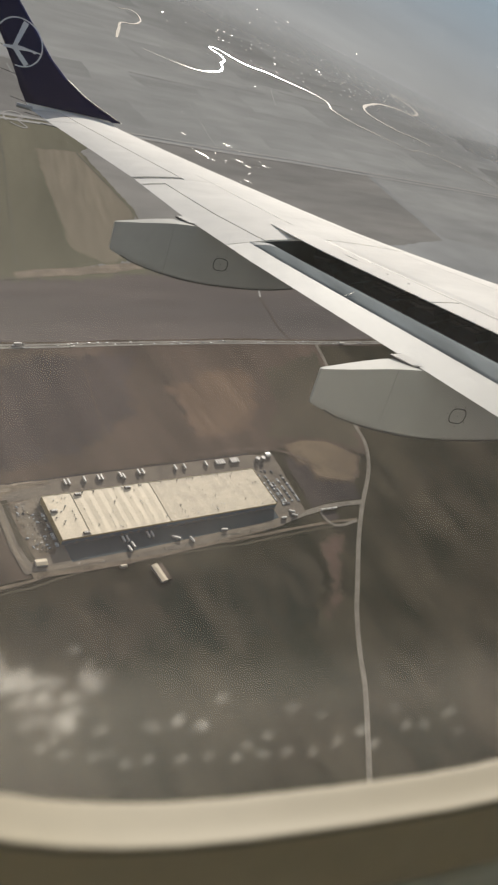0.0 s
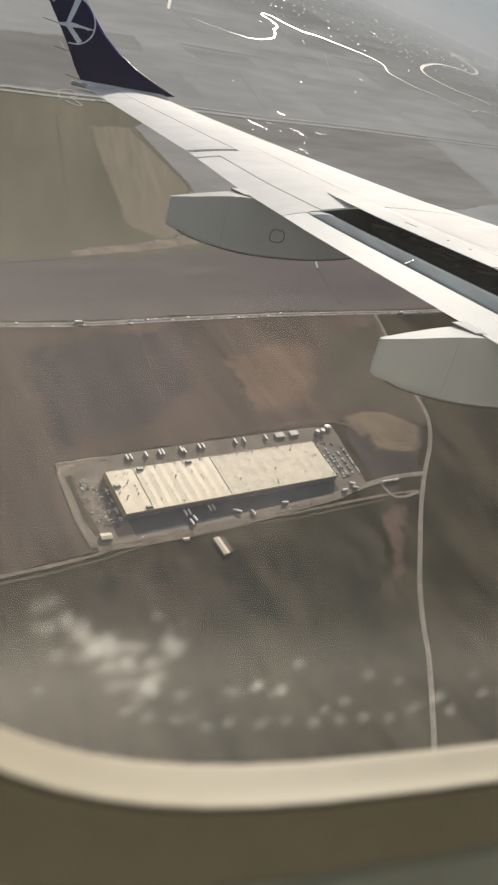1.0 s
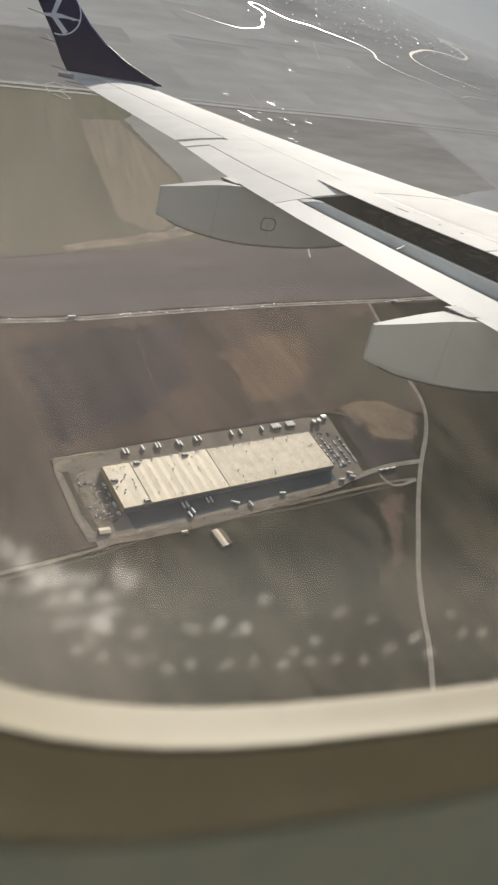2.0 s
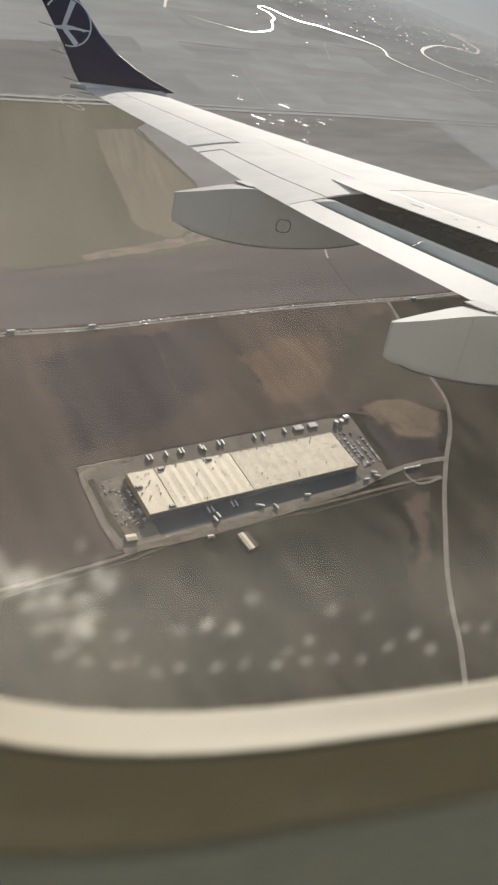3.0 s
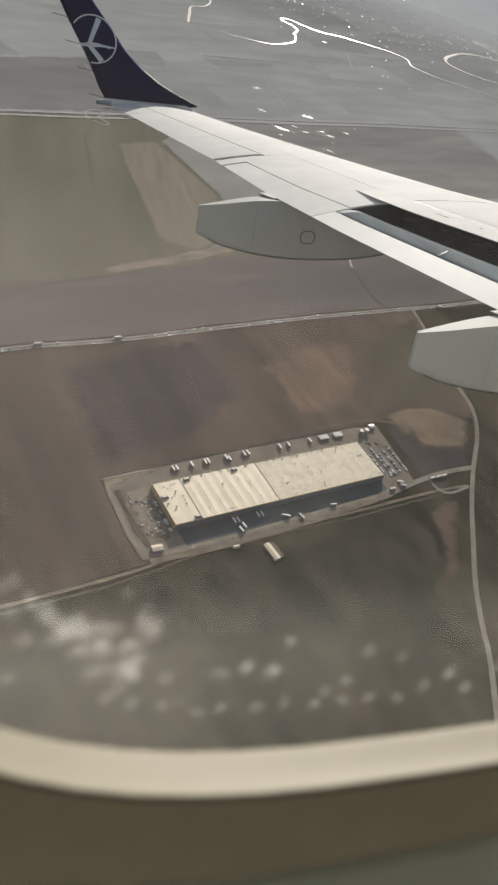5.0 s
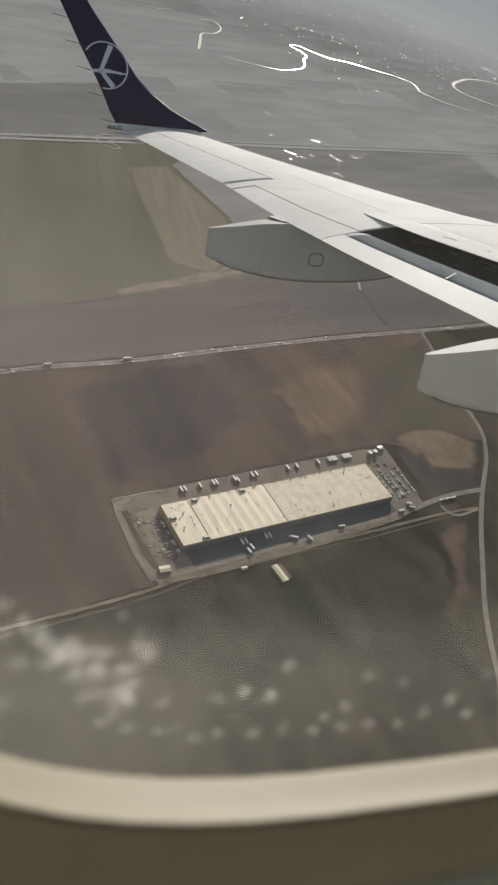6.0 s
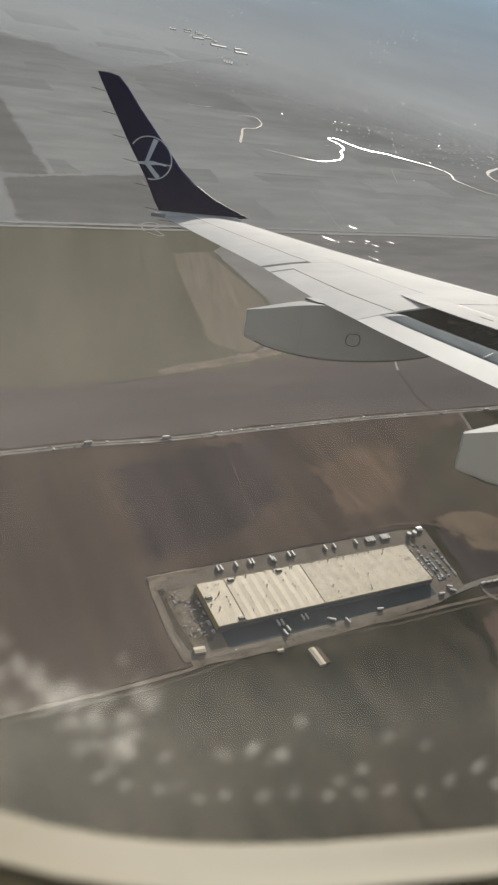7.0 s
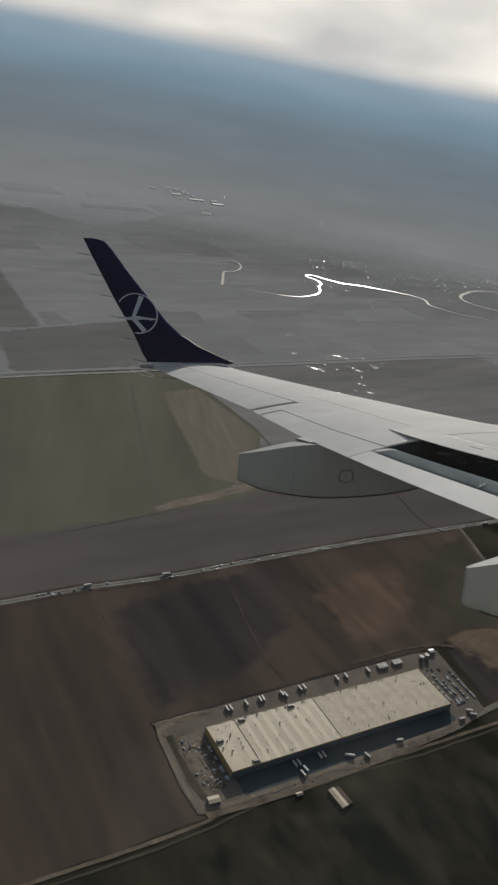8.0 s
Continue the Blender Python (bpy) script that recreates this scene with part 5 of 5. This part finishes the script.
for k in range(70):
    if k < 16:
        x, y = rng.uniform(4, 36), rng.uniform(6, 68)
    elif k < 44:
        x, y = rng.uniform(44, 340), rng.choice((3.5, 70)) + rng.uniform(-1, 1)
    else:
        x, y = rng.uniform(44, 340), rng.uniform(6, 66)
    w, d, h = rng.uniform(0.6, 1.6), rng.uniform(0.6, 1.5), rng.uniform(0.4, 1.1)
    part("roof_vent", box(bmesh.new(), x, x + w, y, y + d, WH - 0.3, WH + 0.2 + h, 0.1), rng.choice((DARKBOX, DARKBOX, STEEL)), warehouse)
for k in range(19):
    x = 47.4 + k * 14.83 if k < 8 else 167.8 + (k - 8) * 16.82
    for j in range(7):
        if rng.random() < 0.4:
            y = 6 + j * 9.6 + rng.uniform(-2, 2)
            part("roof_vent", box(bmesh.new(), x - 0.4, x + 0.4, y, y + rng.uniform(0.6, 1.2), WH - 0.3, WH + rng.uniform(0.2, 0.6), 0.1), rng.choice((DARKBOX, STEEL, WHITE)), warehouse)
for x, y in ((30, 2), (44, 66), (118, 66), (2, 44)):
    part("plant_room", box(bmesh.new(), x, x + 9, y, y + 5, WH - 0.3, WH + 1.3, 0.2), PLANT, warehouse, "grey rooftop plant housing")
    for j in range(3):
        part("fan_unit", rod((x + 1.8 + 2.7 * j, y + 2.5, WH + 1.6), (x + 1.8 + 2.7 * j, y + 2.5, WH + 2.3), 1.0, 10), STEEL, warehouse)
for k in range(26):
    x = 20 + k * 12.6
    part("dock_door", box(bmesh.new(), x, x + 3.2, -0.08, 0.0, 0.8, 4.4), PLANT, warehouse)


# vehicles
def semi_trailer(m, tractor=True):
    t = thing("semi_trailer", m, "white box semi-trailer parked in the yard", "truck", "trailers in the yard")
    part("box_body", box(bmesh.new(), -1.15, 1.15, -4.6, 4.6, 1.15, 3.6, 0.03), WHITE, t)
    part("chassis", box(bmesh.new(), -1.05, 1.05, -4.5, 5.0, 0.75, 1.15), DARKBOX, t)
    for y in (-4.2, -2.9):
        for x in (-1.25, 0.9):
            part("wheel", rod((x, y, 0.5), (x + 0.35, y, 0.5), 0.5, 8), RUBBER, t)
    if tractor:
        part("cab", box(bmesh.new(), -1.2, 1.2, 5.5, 7.5, 0.6, 3.4, 0.12), WHITE, t)
        for x in (-1.2, 0.9):
            part("wheel", rod((x, 6.8, 0.5), (x + 0.3, 6.8, 0.5), 0.5, 8), RUBBER, t)
    return t


def place(u, v, turn=0.0, z=0.78):
    return YARD @ Matrix.Translation((u, v, z)) @ Matrix.Rotation(radians(turn), 4, "Z")


master = semi_trailer(place(45, 99), False)
lorry = semi_trailer(place(159, -22, 60))
tagged(lorry, "white articulated lorry with a box trailer", "truck", "lorries")
for u, v, a in ((50.5, 99, 2), (74, 100, 0), (95, 100, 0), (100, 100, -2), (129, 100, 3), (133, 97, 3), (159, 101, 0), (166, 101, 0), (221, 101, 0), (237, 101, -3), (276, 101, 0), (296, 101, 0), (300.5, 101, 0), (305, 101, 0), (309, 101, 0), (324, 101, 0), (328, 101, 0), (332, 101, 0), (336, 101, 0),
                (83, -9, 180), (89, -9, 180), (120, -9, 180), (126, -9, 180), (85, -25, 8), (92, -20, 8), (179, -29, 10), (237, -23, 80), (348, -22, 85), (369.6, -13, 62), (370, -20.8, 62)):
    copy_thing(master, place(u, v, a))
for u, v in ((429.5, -20.3), (441.5, -20.9), (453.5, -21.4)):
    copy_thing(master, place(u, v, 92, 0.30))


def car(m, paint):
    t = thing("car", m, "small parked passenger car", "car", "cars in the yard and on the roads")
    prof = ((-2.1, 0.35), (-2.15, 0.75), (-1.9, 0.95), (-1.1, 1.0), (-0.6, 1.42), (0.7, 1.45), (1.4, 1.0), (2.0, 0.92), (2.15, 0.6), (2.1, 0.35))
    bm = loft([[Vector((x, y, z)) for y, z in prof] for x in (-0.86, 0.86)])
    part("body", bm, paint, t)
    part("windscreen", box(bmesh.new(), -0.75, 0.75, -1.0, 1.25, 1.02, 1.40, 0.22), GLASS_DARK, t)
    for y in (-1.35, 1.35):
        for x in (-0.9, 0.7):
            part("wheel", rod((x, y, 0.32), (x + 0.2, y, 0.32), 0.32, 8), RUBBER, t)
    return t


car_masters = [car(place(364 + 3 * k, 4), CARS[k]) for k in range(5)]
car_mix = [car_masters[k] for k in (0, 0, 0, 1, 1, 1, 2, 3, 4)]
rng = random.Random(8)
for row, (u, v0, n) in enumerate(((356, 10, 20), (367, 8, 23), (373, 8, 23), (385, 8, 22), (398, 6, 22))):
    for k in range(n):
        if rng.random() < (0.85 if k < 14 else 0.35):
            copy_thing(rng.choice(car_mix), place(u + rng.uniform(-0.3, 0.3), v0 + k * 3.0, 90 + rng.uniform(-3, 3)))
for k in range(40):
    copy_thing(rng.choice(car_mix), place(rng.choice((-4.5, -4.5, rng.uniform(-38, -8))), rng.uniform(-4, 70), rng.choice((90, 90, 80, 20))))
hw_dir = [Vector((*p, 0)) for p in HW[2:12]]
for k in range(70):
    s = rng.uniform(0, 8.99)
    a, b = hw_dir[int(s)], hw_dir[int(s) + 1]
    p, d = a.lerp(b, s % 1), (b - a).normalized()
    q = p + Vector((-d.y, d.x, 0)) * rng.choice((-1.3, 1.3, 4.8, 7.0))
    ang = math.degrees(math.atan2(-d.x, d.y))
    m = Matrix.Translation((q.x, q.y, 0.66)) @ Matrix.Rotation(radians(ang), 4, "Z")
    copy_thing(lorry if rng.random() < 0.06 else rng.choice(car_mix), m)


# small buildings, tanks and clutter of the yard
def hut(m, w, d, h, roof, label, name="hut"):
    t = thing(name, m, label, "building")
    part("wall", box(bmesh.new(), 0, w, 0, d, 0, h), STEEL, t)
    bm = loft([[Vector((x, -0.3, h)), Vector((x, d / 2, h + 0.8)), Vector((x, d + 0.3, h))] for x in (-0.3, w + 0.3)])
    part("roof", bm, roof, t)
    return t


hut(Matrix.Translation((-58, 641, 0.75)) @ Matrix.Rotation(radians(42), 4, "Z"), 14, 9, 3.0, ROOF_OLD, "small gatehouse with a pale roof")
shed = hut(Matrix.Translation((61.5, 723.5, 0.1)) @ Matrix.Rotation(radians(-37), 4, "Z"), 27, 9, 3.2, ROOF_OLD, "long low shed with a pale roof and a dull lean-to", "shed")
part("lean_to", loft([[Vector((x, 9.05, 0)), Vector((x, 16.5, 0)), Vector((x, 16.5, 1.9)), Vector((x, 9.05, 2.7))] for x in (0.3, 26.4)]), FAINT, shed, "dull brown lean-to roof")
hut(Matrix.Translation((30, 699, 0.1)) @ Matrix.Rotation(radians(45), 4, "Z"), 8, 4, 2.4, ROOF_OLD, "small pale-roofed hut beside the track")
for k, (x, y) in enumerate(((134, 1027), (141, 1035))):
    t = thing("storage_tank", Matrix.Translation((x, y, 0.75)), "round white water storage tank", "tank", "storage tanks")
    part("shell", rod((0, 0, 0), (0, 0, 6), 3.7, 20), STEEL, t)
    part("lid", rod((0, 0, 6.02), (0, 0, 6.5), 3.5, 20), WHITE, t)
hut(Matrix.Translation((146, 1046, 0.75)) @ Matrix.Rotation(radians(47), 4, "Z"), 9, 7, 4.0, WHITE, "small white pump house")
rng = random.Random(9)
for k in range(215):
    if k < 160:
        u, v = rng.gauss(-22, 8), rng.uniform(-6, 74)
    else:
        u, v = rng.uniform(10, 340), rng.gauss(-35, 3)
    w, d, h = rng.uniform(0.7, 2.6), rng.uniform(0.6, 1.6), rng.uniform(0.3, 1.2)
    ob = part("crate", box(bmesh.new(), -w / 2, w / 2, -d / 2, d / 2, 0, h, 0.05), rng.choice((WHITE, ROOF_OLD, DARKBOX, DIRT, DARKBOX, PLANT, DIRT, STONES, PLANT)))
    ob.matrix_world = place(u, v, rng.uniform(0, 180), 0.74)
    tagged(ob, "stacked site container or crate", "crate", "crates and site clutter")

# far buildings: a town of pale halls, a greenhouse, and villages beyond the river
rng = random.Random(31)


def far_house(x, y, w, d, h, turn, roof, label="distant pale-roofed house or hall"):
    t = thing("house", Matrix.Translation((x, y, 0.0)) @ Matrix.Rotation(turn, 4, "Z"), label, "house", "distant houses")
    part("wall", box(bmesh.new(), 0, w, 0, d, 0, h), STEEL, t)
    part("roof", loft([[Vector((xx, -0.4, h)), Vector((xx, d / 2, h + d * 0.12)), Vector((xx, d + 0.4, h))] for xx in (-0.4, w + 0.4)]), roof, t)
    return t


for x, y, w, d in ((-1930, 4700, 60, 16), (-1960, 4760, 70, 14), (-1880, 4745, 64, 14), (-1900, 4790, 52, 14), (-1840, 4765, 46, 12), (-1810, 4700, 80, 18), (-1700, 4560, 150, 34), (-1560, 4575, 120, 30), (-1830, 4600, 110, 22),
                   (-1600, 4660, 60, 16), (-1990, 4640, 50, 14), (-1740, 4680, 40, 14)):
    far_house(x * 0.955, y * 0.955, w * 0.6, d * 0.8, rng.uniform(5, 8), radians(48) + rng.uniform(-0.06, 0.06), rng.choice((WHITE, FARROOF, FARROOF)), "long pale-roofed hall of a distant town")
for k in range(4):
    far_house(-1420 + 11 * k, 4030 + 6 * k, 7, 62, 4, radians(20), WHITE, "long narrow distant greenhouse with a bright roof")
for k in range(270):
    f = rng.random()
    if k < 60:
        x, y = rng.gauss(-1670, 230), rng.gauss(4430, 110)
    elif k < 150:
        x, y = -720 + 900 * f + rng.gauss(0, 60), 3450 + 400 * f + rng.gauss(0, 130)
    else:
        x, y = rng.uniform(-1900, 900), rng.uniform(3300, 4700)
    far_house(x, y, rng.uniform(4, 7.5), rng.uniform(3, 5), rng.uniform(1.5, 2.3), rng.uniform(0, 3.14), rng.choice((ROOF_OLD, FARROOF, STEEL, FARROOF, DARKBOX)))


# thickets and hedges: many small ragged clumps
def thicket(pts, n, spread, size, seed, label):
    r = random.Random(seed)
    L = smooth_line(pts, 10)
    bm = bmesh.new()
    for k in range(n):
        p = L[r.randrange(len(L))] + Vector((r.gauss(0, spread), r.gauss(0, spread), 0))
        h = size * r.uniform(0.5, 1.3)
        c = Vector((p.x, p.y, 0.5 + h * 0.5))
        vs = [bm.verts.new(c + Vector((math.cos(a + r.uniform(-0.4, 0.4)) * h * r.uniform(0.4, 0.8), math.sin(a + r.uniform(-0.4, 0.4)) * h * r.uniform(0.4, 0.8), h * z))) for z, a in
              ((-0.6, 0), (-0.6, 2.1), (-0.6, 4.2), (0.1, 1.0), (0.1, 3.1), (0.1, 5.2))]
        top = bm.verts.new(c + Vector((0, 0, h * r.uniform(0.35, 0.6))))
        for i in range(3):
            j = (i + 1) % 3
            bm.faces.new((vs[i], vs[j], vs[3 + i]))
            bm.faces.new((vs[j], vs[3 + j], vs[3 + i]))
            bm.faces.new((vs[3 + i], vs[3 + j], top))
    return tagged(part("thicket", bm, LEAF), label, "bushes", kind="stuff")


thicket([(304, 1205), (312, 1150), (309, 1075)], 150, 4.5, 1.1, 1, "dark brown thicket beside the side road")
thicket([(150, 1072), (175, 1078), (230, 1088)], 60, 4, 0.8, 2, "low dark bushes behind the yard")
thicket([(-166, 727), (-80, 822), (0, 908), (120, 1040)], 120, 1.2, 0.8, 3, "low dark hedge along the yard ditch")
thicket([(330, 1010), (190, 850), (78, 732), (-34, 616)], 110, 2.5, 0.6, 4, "scrubby bushes along the dirt track")
thicket([(270, 990), (290, 985), (310, 1000)], 45, 6, 1.0, 6, "small bushes on the road island")
thicket([(292, 960), (306, 900), (300, 830)], 80, 7, 0.8, 7, "rough scrub on worn earth")
thicket([(-401, 860), (-160, 1136), (161, 1494)], 60, 3.0, 0.9, 8, "low roadside scrub")
